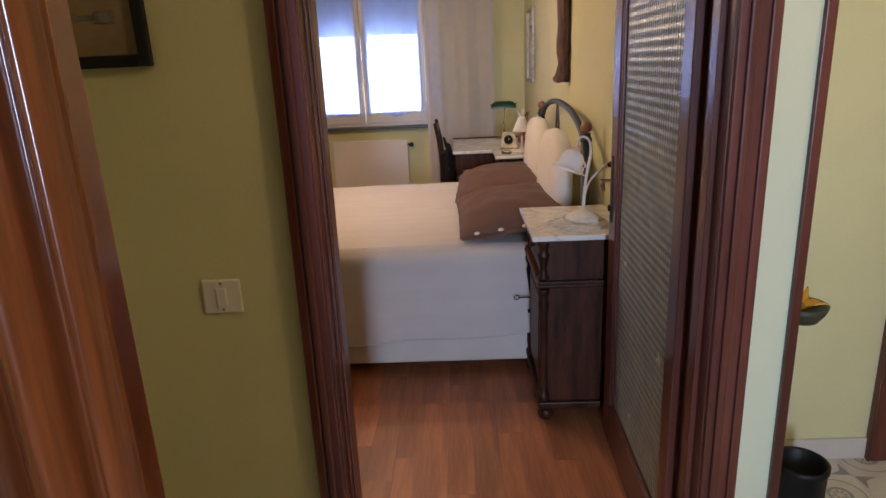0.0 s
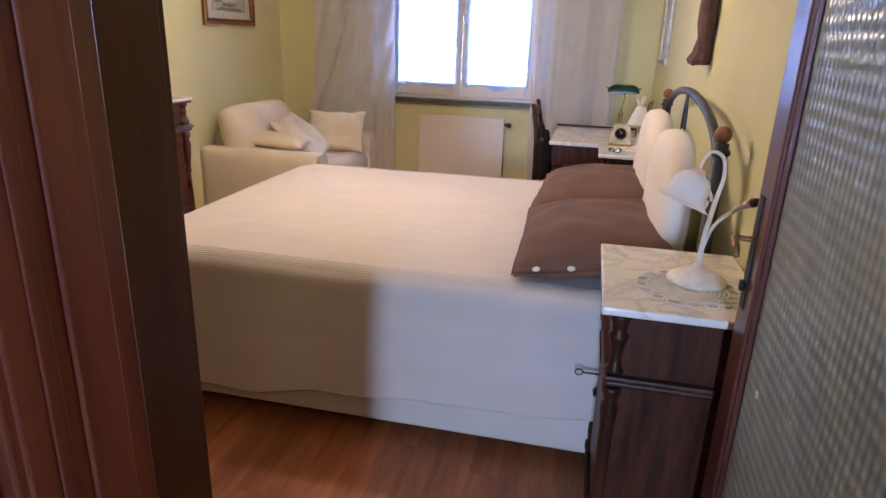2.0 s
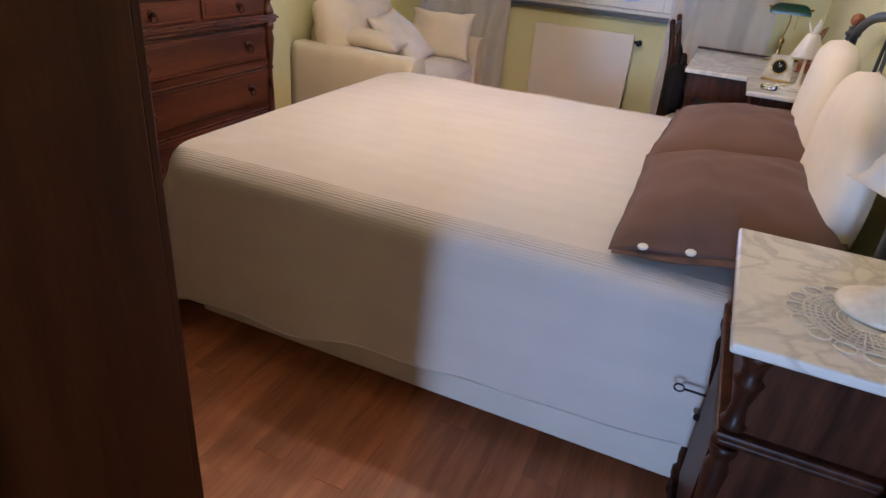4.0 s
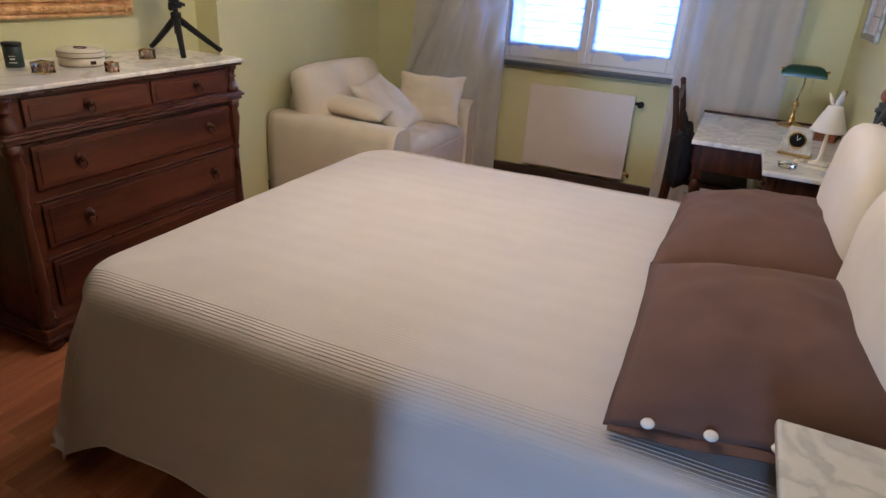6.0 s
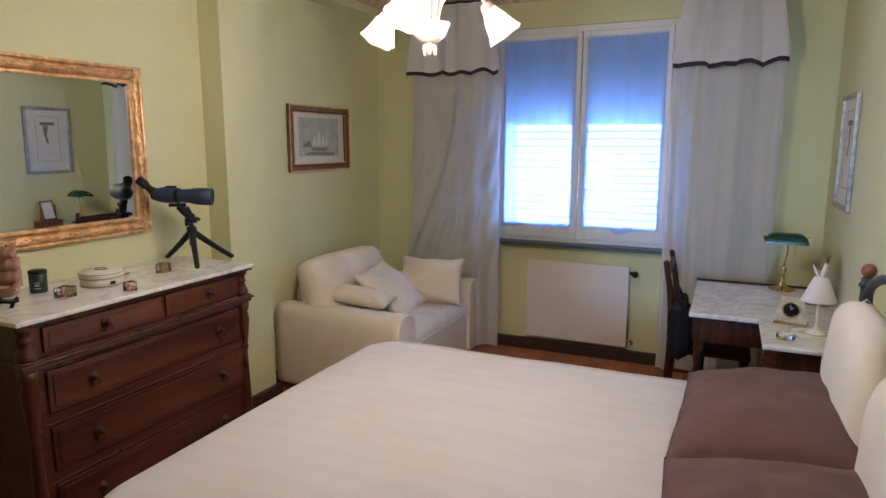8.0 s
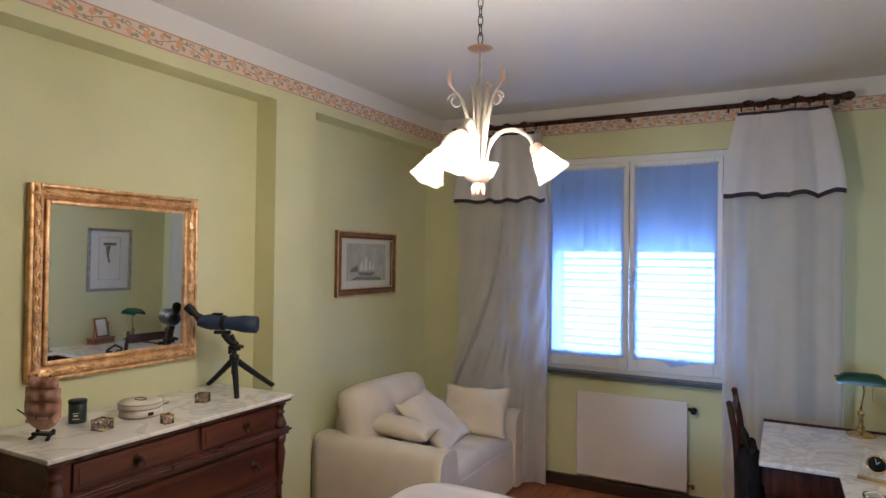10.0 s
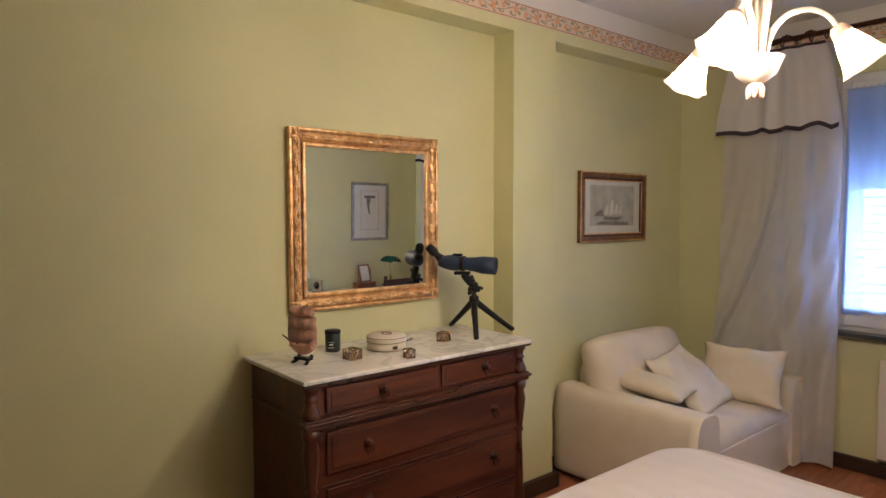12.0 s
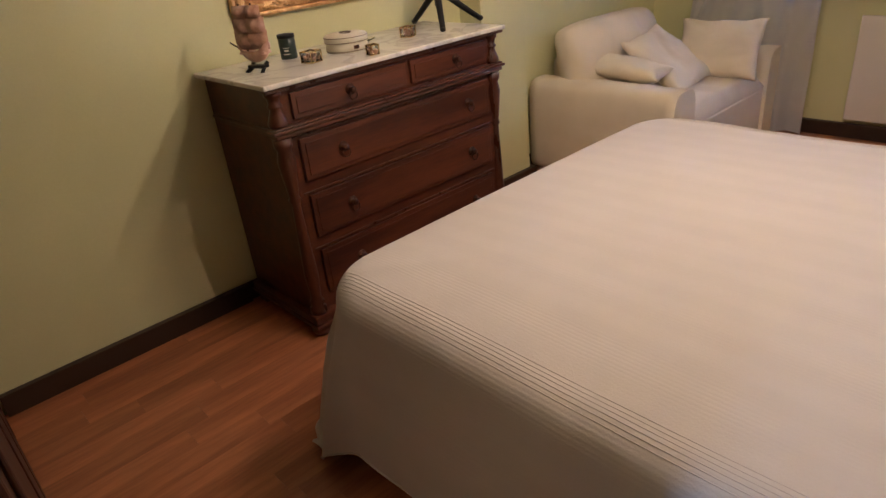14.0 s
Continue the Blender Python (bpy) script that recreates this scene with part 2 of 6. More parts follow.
VALANCE = thin_cloth("white_valance_cotton", (0.74, 0.70, 0.68), 0.3)
# Net colour holds the blue of the daylight shining through the panes.
VOILE = thin_cloth("daylight_blue_net", (0.56, 0.68, 0.98), 0.65, 0.13)
RIBBON = mat("dark_ribbon", (0.035, 0.022, 0.03), rough=0.8)
BLACK = mat("black_plastic", (0.009, 0.009, 0.010), rough=0.5, spec=0.3, scale=30)
LEATHER = mat("black_leather", (0.013, 0.010, 0.010), rough=0.6, spec=0.15, scale=30, fine=120, bump=0.5)
BLUE = mat("blue_grey_rubber", (0.018, 0.034, 0.078), (0.013, 0.025, 0.06), rough=0.55, scale=20, fine=160, bump=0.3)
PORCELAIN = mat("white_porcelain", (0.78, 0.74, 0.68), (0.74, 0.70, 0.64), rough=0.25, scale=10, bump=0.03, coat=0.3)
METALW = mat("antiqued_white_metal", (0.70, 0.64, 0.54), (0.60, 0.52, 0.42), rough=0.45, scale=30, fine=90, bump=0.2)
PEACH = mat("peach_painted_metal", (0.68, 0.44, 0.33), (0.58, 0.34, 0.24), rough=0.45, scale=20)
SHADE = glow("lit_lamp_glass", (1.0, 0.86, 0.70), 6.5, 0.8)
UNLIT = thin_cloth("frosted_lamp_glass", (0.90, 0.87, 0.84), 0.35)
GREEN = mat("green_cased_glass", (0.006, 0.055, 0.030), (0.004, 0.040, 0.022), rough=0.25, scale=8, bump=0.02, coat=0.1)
PAPER = mat("print_paper", (0.70, 0.66, 0.58), (0.66, 0.62, 0.54), rough=0.85, scale=12)
BROWNINK = mat("print_ink", (0.13, 0.11, 0.09), (0.22, 0.19, 0.15), rough=0.85, scale=40)
SEPIA = mat("print_wash", (0.52, 0.49, 0.42), (0.38, 0.36, 0.31), rough=0.85, scale=14, fine=60)
STICKW = mat("driftwood_brown", (0.12, 0.052, 0.036), (0.07, 0.03, 0.022), rough=0.7, scale=12, fine=60, bump=0.5)
BORDERP = mat("border_paper", (0.70, 0.54, 0.42), (0.66, 0.50, 0.39), rough=0.8, scale=20)
BORDERV = mat("border_vine", (0.34, 0.31, 0.19), (0.40, 0.30, 0.20), rough=0.8)
BORDERL = mat("border_line", (0.52, 0.27, 0.17), rough=0.8)
BORDERF = mat("border_flower", (0.72, 0.38, 0.20), (0.62, 0.30, 0.17), rough=0.8)
TILE = mat("white_hall_tile", (0.62, 0.58, 0.52), (0.56, 0.52, 0.46), rough=0.25, scale=8, vary=0.04)
TILEINK = mat("grey_tile_pattern", (0.20, 0.20, 0.20), (0.28, 0.27, 0.25), rough=0.3)
LACE = mat("crochet_lace", (0.80, 0.75, 0.64), rough=0.9, fine=300)
SHELLPINK = mat("pink_shell", (0.62, 0.38, 0.29), (0.44, 0.22, 0.15), rough=0.35, scale=40, fine=90, bump=0.3)
TIN = mat("cream_tin", (0.66, 0.60, 0.48), (0.6, 0.54, 0.42), rough=0.4)
GLASS = clear_glass("clear_glass")
YELLOW = mat("orange_petals", (0.75, 0.38, 0.04), rough=0.6)
RIBGLASS = hammered_glass()
# White louvres; the blue in this colour is daylight coming past them.
LOUVRE = thin_cloth("daylit_blue_louvre", (0.55, 0.62, 0.72), 0.3)
# Grey shutter, tinted blue and made translucent to carry the sky's glow.
SHUTTER = thin_cloth("roller_shutter_sky_tinted", (0.27, 0.31, 0.37), 0.5)


# ---- mesh helpers ----
def part(name, bm, material, parent=None, label="", smooth=None, kind="", category=""):
    """One mesh object from a bmesh, under a thing or a part."""
    me = bpy.data.meshes.new(name)
    if smooth is not None:
        for f in bm.faces:
            f.smooth = smooth
    bmesh.ops.recalc_face_normals(bm, faces=bm.faces)
    bm.to_mesh(me)
    bm.free()
    me.materials.append(material)
    ob = new(name, me)
    ob.parent = parent
    return tagged(ob, label, category, "", kind)


def thing(name, at, label, category, turn=0.0, group=""):
    ob = new(name)
    ob.empty_display_size = 0.05
    ob.matrix_world = pose(*at, 0, 0, turn)
    return tagged(ob, label, category, group)


def BM():
    return bmesh.new()


def bx(bm, x0, x1, y0, y1, z0, z1, r=0.0, seg=2):
    vs = [bm.verts.new((x, y, z)) for z in (z0, z1) for x, y in ((x0, y0), (x1, y0), (x1, y1), (x0, y1))]
    fs = [bm.faces.new([vs[i] for i in q]) for q in ((3, 2, 1, 0), (4, 5, 6, 7), (0, 1, 5, 4), (1, 2, 6, 5), (2, 3, 7, 6), (3, 0, 4, 7))]
    if r:
        es = list({e for f in fs for e in f.edges})
        bmesh.ops.bevel(bm, geom=es, offset=r, segments=seg, affect="EDGES", profile=0.5, clamp_overlap=True)
    return bm


def lathe(bm, prof, n=20, m=Matrix.Identity(4), ripple=0.0, lobes=6):
    """Turns a profile of (radius, height) about the z axis of m."""
    rings = []
    for k, (r, z) in enumerate(prof):
        ring = []
        for i in range(n):
            a = 2 * math.pi * i / n
            rr = r * (1 + (ripple * (k / max(1, len(prof) - 1)) ** 2 * math.cos(lobes * a) if ripple else 0))
            ring.append(bm.verts.new(m @ Vector((rr * math.cos(a), rr * math.sin(a), z))))
        rings.append(ring)
    for a, b in zip(rings, rings[1:]):
        for i in range(n):
            f = bm.faces.new((a[i], a[(i + 1) % n], b[(i + 1) % n], b[i]))
            f.smooth = True
    for ring, (r, z) in ((rings[0], prof[0]), (rings[-1], prof[-1])):
        if r > 0.0015 and not ripple:
            bm.faces.new(ring)
    return bm


def bend(pts, k=4):
    """More points on a smooth line through the given ones."""
    p = [Vector(q) for q in pts]
    p = [p[0] * 2 - p[1]] + p + [p[-1] * 2 - p[-2]]
    out = []
    for a, b, c, d in zip(p, p[1:], p[2:], p[3:]):
        for i in range(k):
            t = i / k
            out.append(0.5 * (2 * b + (c - a) * t + (2 * a - 5 * b + 4 * c - d) * t * t + (3 * b - a - 3 * c + d) * t ** 3))
    return out + [p[-2]]


def tube(bm, pts, r, n=8, flat=1.0):
    """A round bar along points; r may be a list."""
    pts = [Vector(p) for p in pts]
    if 3 <= len(pts) <= 9 and isinstance(r, (list, tuple)):
        pts = bend(pts)
        r = [r[int(i // 4)] + (r[min(int(i // 4) + 1, len(r) - 1)] - r[int(i // 4)]) * (i % 4) / 4 for i in range(len(pts))]
    rs = r if isinstance(r, (list, tuple)) else [r] * len(pts)
    rings, up = [], Vector((0, 0, 1))
    for i, p in enumerate(pts):
        d = (pts[min(i + 1, len(pts) - 1)] - pts[max(i - 1, 0)]).normalized()
        side = d.cross(up)
        if side.length < 0.1:
            side = d.cross(Vector((1, 0, 0)))
        side.normalize()
        up2 = side.cross(d).normalized()
        up = up2
        rings.append([bm.verts.new(p + rs[i] * (math.cos(a) * side + flat * math.sin(a) * up2)) for a in [2 * math.pi * k / n for k in range(n)]])
    for a, b in zip(rings, rings[1:]):
        for i in range(n):
            f = bm.faces.new((a[i], a[(i + 1) % n], b[(i + 1) % n], b[i]))
            f.smooth = True
    bm.faces.new(rings[0])
    bm.faces.new(rings[-1])
    return bm


def arc(c, r, a0, a1, n=12, plane="xz", ry=None):
    out = []
    for i in range(n + 1):
        a = radians(a0 + (a1 - a0) * i / n)
        u, v = r * math.cos(a), (ry or r) * math.sin(a)
        out.append((c[0] + u, c[1], c[2] + v) if plane == "xz" else (c[0], c[1] + u, c[2] + v) if plane == "yz" else (c[0] + u, c[1] + v, c[2]))
    return out


def surf(bm, f, nu, nv, uv=None):
    layer = bm.loops.layers.uv.new("UVMap") if uv else None
    g = [[bm.verts.new(f(i / nu, j / nv)) for j in range(nv + 1)] for i in range(nu + 1)]
    for i in range(nu):
        for j in range(nv):
            q = bm.faces.new((g[i][j], g[i + 1][j], g[i + 1][j + 1], g[i][j + 1]))
            q.smooth = True
            if uv:
                for loop, (a, b) in zip(q.loops, ((i, j), (i + 1, j), (i + 1, j + 1), (i, j + 1))):
                    loop[layer].uv = uv(a / nu, b / nv)
    return bm


def ball(bm, c, r, sx=1, sy=1, sz=1, n=14):
    prof = [(max(0.0005, r * math.sin(math.pi * k / 8)), -r * math.cos(math.pi * k / 8)) for k in range(9)]
    return lathe(bm, prof, n, Matrix.Translation(c) @ Matrix.Diagonal((sx, sy, sz, 1)))


def cushion(bm, w, d, h, m=Matrix.Identity(4), n=22, pinch=0.06, seed=0, flange=0.0, p=0.42, crumple=0.0, rounded=0.0):
    """A stuffed square: thick in the middle, with pointed corners."""
    for s in (1, -1):
        def f(u, v, s=s):
            a, b = 2 * u - 1, 2 * v - 1
            k = 1 - pinch * (1 - a * a) if abs(b) > 0.0 else 1
            x = a * w / 2 * (1 - pinch * (1 - b * b) * 1.0)
            y = b * d / 2 * (1 - pinch * (1 - a * a) * 1.0)
            x *= 1 - rounded * abs(b) ** 5
            y *= 1 - rounded * abs(a) ** 5
            ia, ib = min(1, abs(a) * (1 + flange)), min(1, abs(b) * (1 + flange))
            t = max(0.0, (1 - ia ** 2.6) * (1 - ib ** 2.6)) ** p
            wr = noise.noise(Vector((x * 7 + seed, y * 7, seed * 3.1))) * 0.012 * (0.35 + t)
            edge = max(abs(a), abs(b)) > 0.999
            crease = 0.010 * crumple * t * abs(noise.noise(Vector((x * 9 + seed, y * 14, seed * 1.7)))) + 0.012 * crumple * (1 - t) * math.sin((x + y) * 31 + seed)
            return m @ Vector((x, y, s * (h / 2 * t + (0 if edge else 0.002)) + (wr * (0.4 + 0.6 * t) + (0 if edge else 1) * s * crease * t + crease * (1 - t)) * (h / 0.14)))
        surf(bm, f, n, n)
    bmesh.ops.remove_doubles(bm, verts=bm.verts, dist=0.0012)
    return bm


# ---- the setting ----
XW, XE, YS, YN, ZC = -2.39, 0.925, 1.74, 6.80, 2.85
XCOL, YCOL0, YCOL1, ZBEAM = -2.24, 4.83, 5.17, 2.585
WX0, WX1, WZ0, WZ1 = -1.36, -0.02, 0.87, 2.46
YH, DX0, DX1, DZ = 1.59, -0.06, 0.80, 2.08


def struct(name, material, boxes, label, r=0.0):
    bm = BM()
    for b in boxes:
        bx(bm, *b, r)
    return part(name, bm, material, None, label, kind="structure")


struct("floor", GAP, [(-2.6, 1.1, 1.60, 7.1, -0.12, -0.012)], "dark bed under the reddish wooden parquet")
struct("wall_west", WALL, [(XW - 0.25, XW, YS - 0.3, YN + 0.3, -0.02, ZC), (XW, XCOL, YCOL0, YCOL1, 0, ZBEAM), (XW, XCOL, YS, YN, ZBEAM, 2.735)], "lime-yellow painted wall with shallow recessed bays")
struct("wall_west_top", WHITEWALL, [(XW, XCOL, YS, YN, 2.735, ZC)], "white strip of wall above the border")
struct("wall_north", WALL, [(XW, WX0, YN, YN + 0.3, -0.02, 2.735), (WX1, XE, YN, YN + 0.3, -0.02, 2.735), (WX0, WX1, YN, YN + 0.3, -0.02, WZ0 - 0.03), (WX0, WX1, YN, YN + 0.3, WZ1, 2.735)], "lime-yellow painted window wall")
struct("wall_north_top", WHITEWALL, [(XW, XE, YN, YN + 0.3, 2.735, ZC)], "white strip of wall above the border")
struct("wall_east", WALL, [(XE, XE + 0.04, YS, YN + 0.3, -0.02, ZC)], "lime-yellow painted wall behind the headboard")
struct("wall_south", WALL, [(XW, DX0 - 0.03, YH, YS, -0.02, ZC), (DX1 + 0.03, XE + 0.04, YH, YS, -0.02, ZC), (DX0 - 0.03, DX1 + 0.03, YH, YS, DZ + 0.03, ZC)], "lime-yellow painted wall with the bedroom doorway")
struct("ceiling", WHITEWALL, [(-2.7, 1.1, YH, 7.1, ZC, ZC + 0.15)], "white painted bedroom ceiling")
struct("baseboard", SKIRTW, [(XW, XW + 0.030, 2.36, 3.35, 0, 0.088), (XW, XW + 0.014, 3.3505, 4.62, 0, 0.088), (XW, XW + 0.030, 4.6205, YCOL0, 0, 0.088), (XW + 0.0305, XCOL + 0.030, YCOL0 - 0.030, YCOL0, 0, 0.088), (XCOL, XCOL + 0.030, YCOL0, YCOL1, 0, 0.088),
                             (XW + 0.0305, XCOL + 0.030, YCOL1, YCOL1 + 0.030, 0, 0.088), (XW, XW + 0.030, YCOL1, YN, 0, 0.088), (XW + 0.0305, XE - 0.0145, YN - 0.030, YN, 0, 0.088), (XE - 0.014, XE, YS, YN, 0, 0.088)], "dark brown wooden baseboard", 0.003)


def border():
    """Printed paper border: vine scrolls and flowers along two walls."""
    struct("wallpaper_border", BORDERP, [(XCOL, XCOL + 0.002, YS, YN, 2.645, 2.735), (XCOL, XE, YN - 0.002, YN, 2.645, 2.735)], "peach paper border under the ceiling")
    vine, flower = BM(), BM()

    def oval(b, to, u, v, a, lu, lv, h, k=7):
        """A pointed leaf or petal, lying flat on the paper."""
        pts = []
        for t in [2 * math.pi * i / k for i in range(k)]:
            x, y = lu * math.cos(t), lv * math.sin(t) * (1 - 0.35 * math.cos(t))
            pts.append(b.verts.new(to(u + x * math.cos(a) - y * math.sin(a), v + x * math.sin(a) + y * math.cos(a), h)))
        b.faces.new(pts)

    def stroke(b, to, pts, w, h):
        ring = []
        for j, (u, v) in enumerate(pts):
            u2, v2 = pts[min(j + 1, len(pts) - 1)]
            u1, v1 = pts[max(j - 1, 0)]
            d = Vector((v1 - v2, u2 - u1)).normalized() * w * (1 - 0.5 * j / len(pts))
            ring.append((b.verts.new(to(u + d.x, v + d.y, h)), b.verts.new(to(u - d.x, v - d.y, h))))
        for p, q in zip(ring, ring[1:]):
            b.faces.new((p[0], q[0], q[1], p[1]))

    def run(to, length, step=0.166):
        k = int(length / step)
        st = length / k
        for i in range(k):
            o = i * st
            f = 1 if i % 2 == 0 else -1
            stroke(vine, to, [(o + st * j / 12, f * 0.017 * math.sin(math.pi * j / 12)) for j in range(13)], 0.0034, 0.0)
            for c, s, rr in ((0.30, -f, 0.022), (0.78, f, 0.017)):
                cu, cv = o + c * st, s * 0.016
                stroke(vine, to, [(cu + rr * (1 - 0.06 * j) * math.cos(0.42 * j + (0 if s > 0 else 3.14)), cv + s * rr * 0.8 * (1 - 0.06 * j) * math.sin(0.42 * j)) for j in range(13)], 0.0042, 0.0004)
            for q, (c, v, a, lu, lv) in enumerate(((0.05, 0.022 * f, 0.6, 0.013, 0.009), (0.17, -0.022 * f, -0.7, 0.016, 0.010), (0.43, 0.030 * f, 0.3, 0.012, 0.007), (0.52, -0.008 * f, 2.4, 0.014, 0.011), (0.63, 0.020 * f, 1.2, 0.012, 0.008), (0.93, -0.024 * f, 0.2, 0.016, 0.009))):
                oval(vine, to, o + c * st, v, a * f, lu, lv, 0.0008 + 0.0002 * (q % 3))
            for c, v, r in ((0.36, 0.006 * f, 0.017), (0.82, -0.012 * f, 0.013)):
                for w in range(5):
                    a = w * 2 * math.pi / 5 + i
                    oval(flower, to, o + c * st + r * 0.7 * math.cos(a), v + r * 0.7 * math.sin(a), a, r * 0.75, r * 0.5, 0.0018 + 0.0002 * w, 6)

    run(lambda u, v, h=0.0: (XCOL + 0.0035 + h, YS + u, 2.69 + v), YN - YS)
    run(lambda u, v, h=0.0: (XCOL + u, YN - 0.0035 - h, 2.69 + v), XE - XCOL)
    struct("border_edge_line", BORDERL, [b for z in (2.648, 2.727) for b in ((XCOL + 0.0021, XCOL + 0.0034, YS, YN - 0.0035, z, z + 0.005), (XCOL + 0.0035, XE, YN - 0.0034, YN - 0.0021, z, z + 0.005))], "thin reddish lines along the border")
    for nm, b, mt, lb in (("border_vine", vine, BORDERV, "printed grey-green vine scrolls of the border"), ("border_flowers", flower, BORDERF, "printed reddish flowers of the border")):
        part(nm, b, mt, None, lb, kind="structure")


border()


def door_frame():
    """The bedroom doorway: lining through the wall, stepped casing on the hall side."""
    f = tagged(new("door_frame"), "dark red-brown varnished wooden door frame around the bedroom doorway", "", "", "structure")
    bm = BM()
    bx(bm, DX0 - 0.03, DX0, YH - 0.01, YS + 0.01, 0, DZ, 0.003)
    bx(bm, DX1, DX1 + 0.03, YH - 0.01, YS + 0.01, 0, DZ, 0.003)
    bx(bm, DX0 - 0.03, DX1 + 0.03, YH - 0.01, YS + 0.01, DZ, DZ + 0.03, 0.003)
    part("door_lining", bm, DOORW, f)
    for y0, y1, t in ((1.612, 1.632, 0.005), (1.650, 1.712, 0.008)):
        bm = BM()
        bx(bm, DX0 + 0.0002, DX0 + t, y0, y1, 0, DZ - 0.001, 0.0045, 3)
        part("lining_bead", bm, DOORW, f)
    for s, x in ((-1, DX0), (1, DX1)):
        bm = BM()
        e = 0.066 if s < 0 else 0.085
        a, b = sorted((x + s * 0.004, x + s * e))
        bx(bm, a, b, YH - 0.022, YH - 0.002, 0, DZ + 0.03, 0.004)
        a, b = sorted((x + s * 0.022, x + s * 0.040))
        bx(bm, a, b, YH - 0.032, YH - 0.022, 0, DZ + 0.03, 0.005)
        a, b = sorted((x + s * (e - 0.022), x + s * e))
        bx(bm, a, b, YH - 0.030, YH - 0.022, 0, DZ + 0.03, 0.004)
        part("casing", bm, DOORW, f)
        if s < 0:
            continue
        bm = BM()
        a, b = sorted((x - s * 0.0, x - s * 0.014))
        bx(bm, a, b, YH + 0.03, YH + 0.075, 0, DZ, 0.003)
        part("door_stop", bm, DOORW, f)
    bm = BM()
    bx(bm, DX0 - 0.085, DX1 + 0.085, YH - 0.022, YH - 0.002, DZ + 0.031, DZ + 0.11, 0.004)
    part("casing", bm, DOORW, f)


door_frame()


def glazed_door():
    """The open door leaf: stiles and rails round a tall pane of ribbed glass."""
    L, T, H = 0.815, 0.040, 2.04
    d = tagged(new("door_1"), "open dark wooden door leaf with a tall pane of ribbed glass", "", "", "structure")
    d.matrix_world = pose(0.812, YS - 0.02, 0.008, 0, 0, 88.6)
    bm = BM()
    for x0, x1, z0, z1 in ((0, 0.075, 0, H), (L - 0.10, L, 0, H), (0.075, L - 0.10, 0, 0.16), (0.075, L - 0.10, H - 0.10, H)):
        bx(bm, x0, x1, 0, T, z0, z1, 0.004)
    part("stile_frame", bm, DOORW, d)
    bm = BM()
    bx(bm, 0.076, L - 0.101, T / 2 - 0.003, T / 2 + 0.003, 0.161, H - 0.101)
    part("pane", bm, RIBGLASS, d, "ribbed translucent glass pane")
    for y0, y1 in ((T / 2 - 0.014, T / 2 - 0.0035), (T / 2 + 0.0035, T / 2 + 0.014)):
        bm = BM()
        for x0, x1, z0, z1 in ((0.075, 0.088, 0.16, H - 0.10), (L - 0.113, L - 0.10, 0.16, H - 0.10), (0.088, L - 0.113, 0.16, 0.173), (0.088, L - 0.113, H - 0.113, H - 0.10)):
            bx(bm, x0, x1, y0, y1, z0, z1, 0.002)
        part("glazing_bead", bm, DOORW, d)
    h = BM()
    bx(h, L - 0.055, L - 0.025, T, T + 0.003, 0.88, 1.12, 0.001)
    hp = part("handle_plate", h, BLACK, d, "dark iron handle plate")
    h = BM()
    zc, xc = 1.03, L - 0.04
    tube(h, [(xc, T + 0.003, zc), (xc, T + 0.034, zc), (xc - 0.010, T + 0.043, zc), (xc - 0.03, T + 0.045, zc + 0.002), (xc - 0.052, T + 0.045, zc - 0.006), (xc - 0.062, T + 0.043, zc - 0.022)], [0.006, 0.006, 0.009, 0.007, 0.008, 0.005])
    part("handle", h, BRONZE, d, "dark bronze lever handle")
    h = BM()
    lathe(h, [(0.006, 0), (0.012, 0.004), (0.012, 0.010), (0.0, 0.012)], 10, pose(xc, T + 0.003, 0.93, -90))
    part("key_plate", h, BLACK, d)


glazed_door()

# ---- hall ----
struct("hall_floor", GAP, [(-1.6, 2.4, -3.4, 1.60, -0.12, -0.012), (1.1, 2.4, 1.60, 2.6, -0.12, -0.012)], "bed under the hall tiles")
struct("hall_wall_north", MINT, [(0.8865, XE + 0.0412, YH - 0.004, YH - 0.0002, 0, 2.7), (XE + 0.0415, 0.975, YH - 0.0, YH + 0.10, -0.02, 2.7), (0.967, 0.99, YH + 0.10, 2.31, -0.02, 2.7)], "pale green hall wall beside the doorway")
struct("hall_wall_recess", WALL, [(0.99, 2.4, 2.31, 2.4, -0.02, 2.7)], "pale yellow wall at the end of the side passage")
struct("hall_wall_east", WALL, [(2.3, 2.4, -3.4, 2.31, -0.02, 2.7)], "pale yellow hall wall")
struct("hall_wall_west", WALL, [(-1.7, -1.6, -3.4, YH, -0.02, 2.7)], "lime-yellow hall wall")
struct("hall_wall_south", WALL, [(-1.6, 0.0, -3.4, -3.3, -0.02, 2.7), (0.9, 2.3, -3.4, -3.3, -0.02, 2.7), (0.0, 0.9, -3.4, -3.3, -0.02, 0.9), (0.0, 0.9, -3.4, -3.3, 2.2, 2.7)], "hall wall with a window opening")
struct("hall_ceiling", WHITEWALL, [(-1.7, 2.4, -3.4, YH, 2.7, 2.8), (0.97, 2.4, YH, 2.4, 2.7, 2.8)], "white hall ceiling")
struct("hall_corner_trim", DOORW, [(0.975, 0.998, YH - 0.012, YH + 0.02, 0, 2.1)], "dark wooden corner trim of the side passage", 0.003)
struct("hall_baseboard", TILE, [(0.99, 1.70, 2.298, 2.31, 0, 0.085)], "pale tile baseboard", 0.003)
struct("hall_door_frame", DOORW, [(1.70, 1.80, 2.28, 2.31, 0, 2.1)], "dark wooden casing of another door", 0.004)


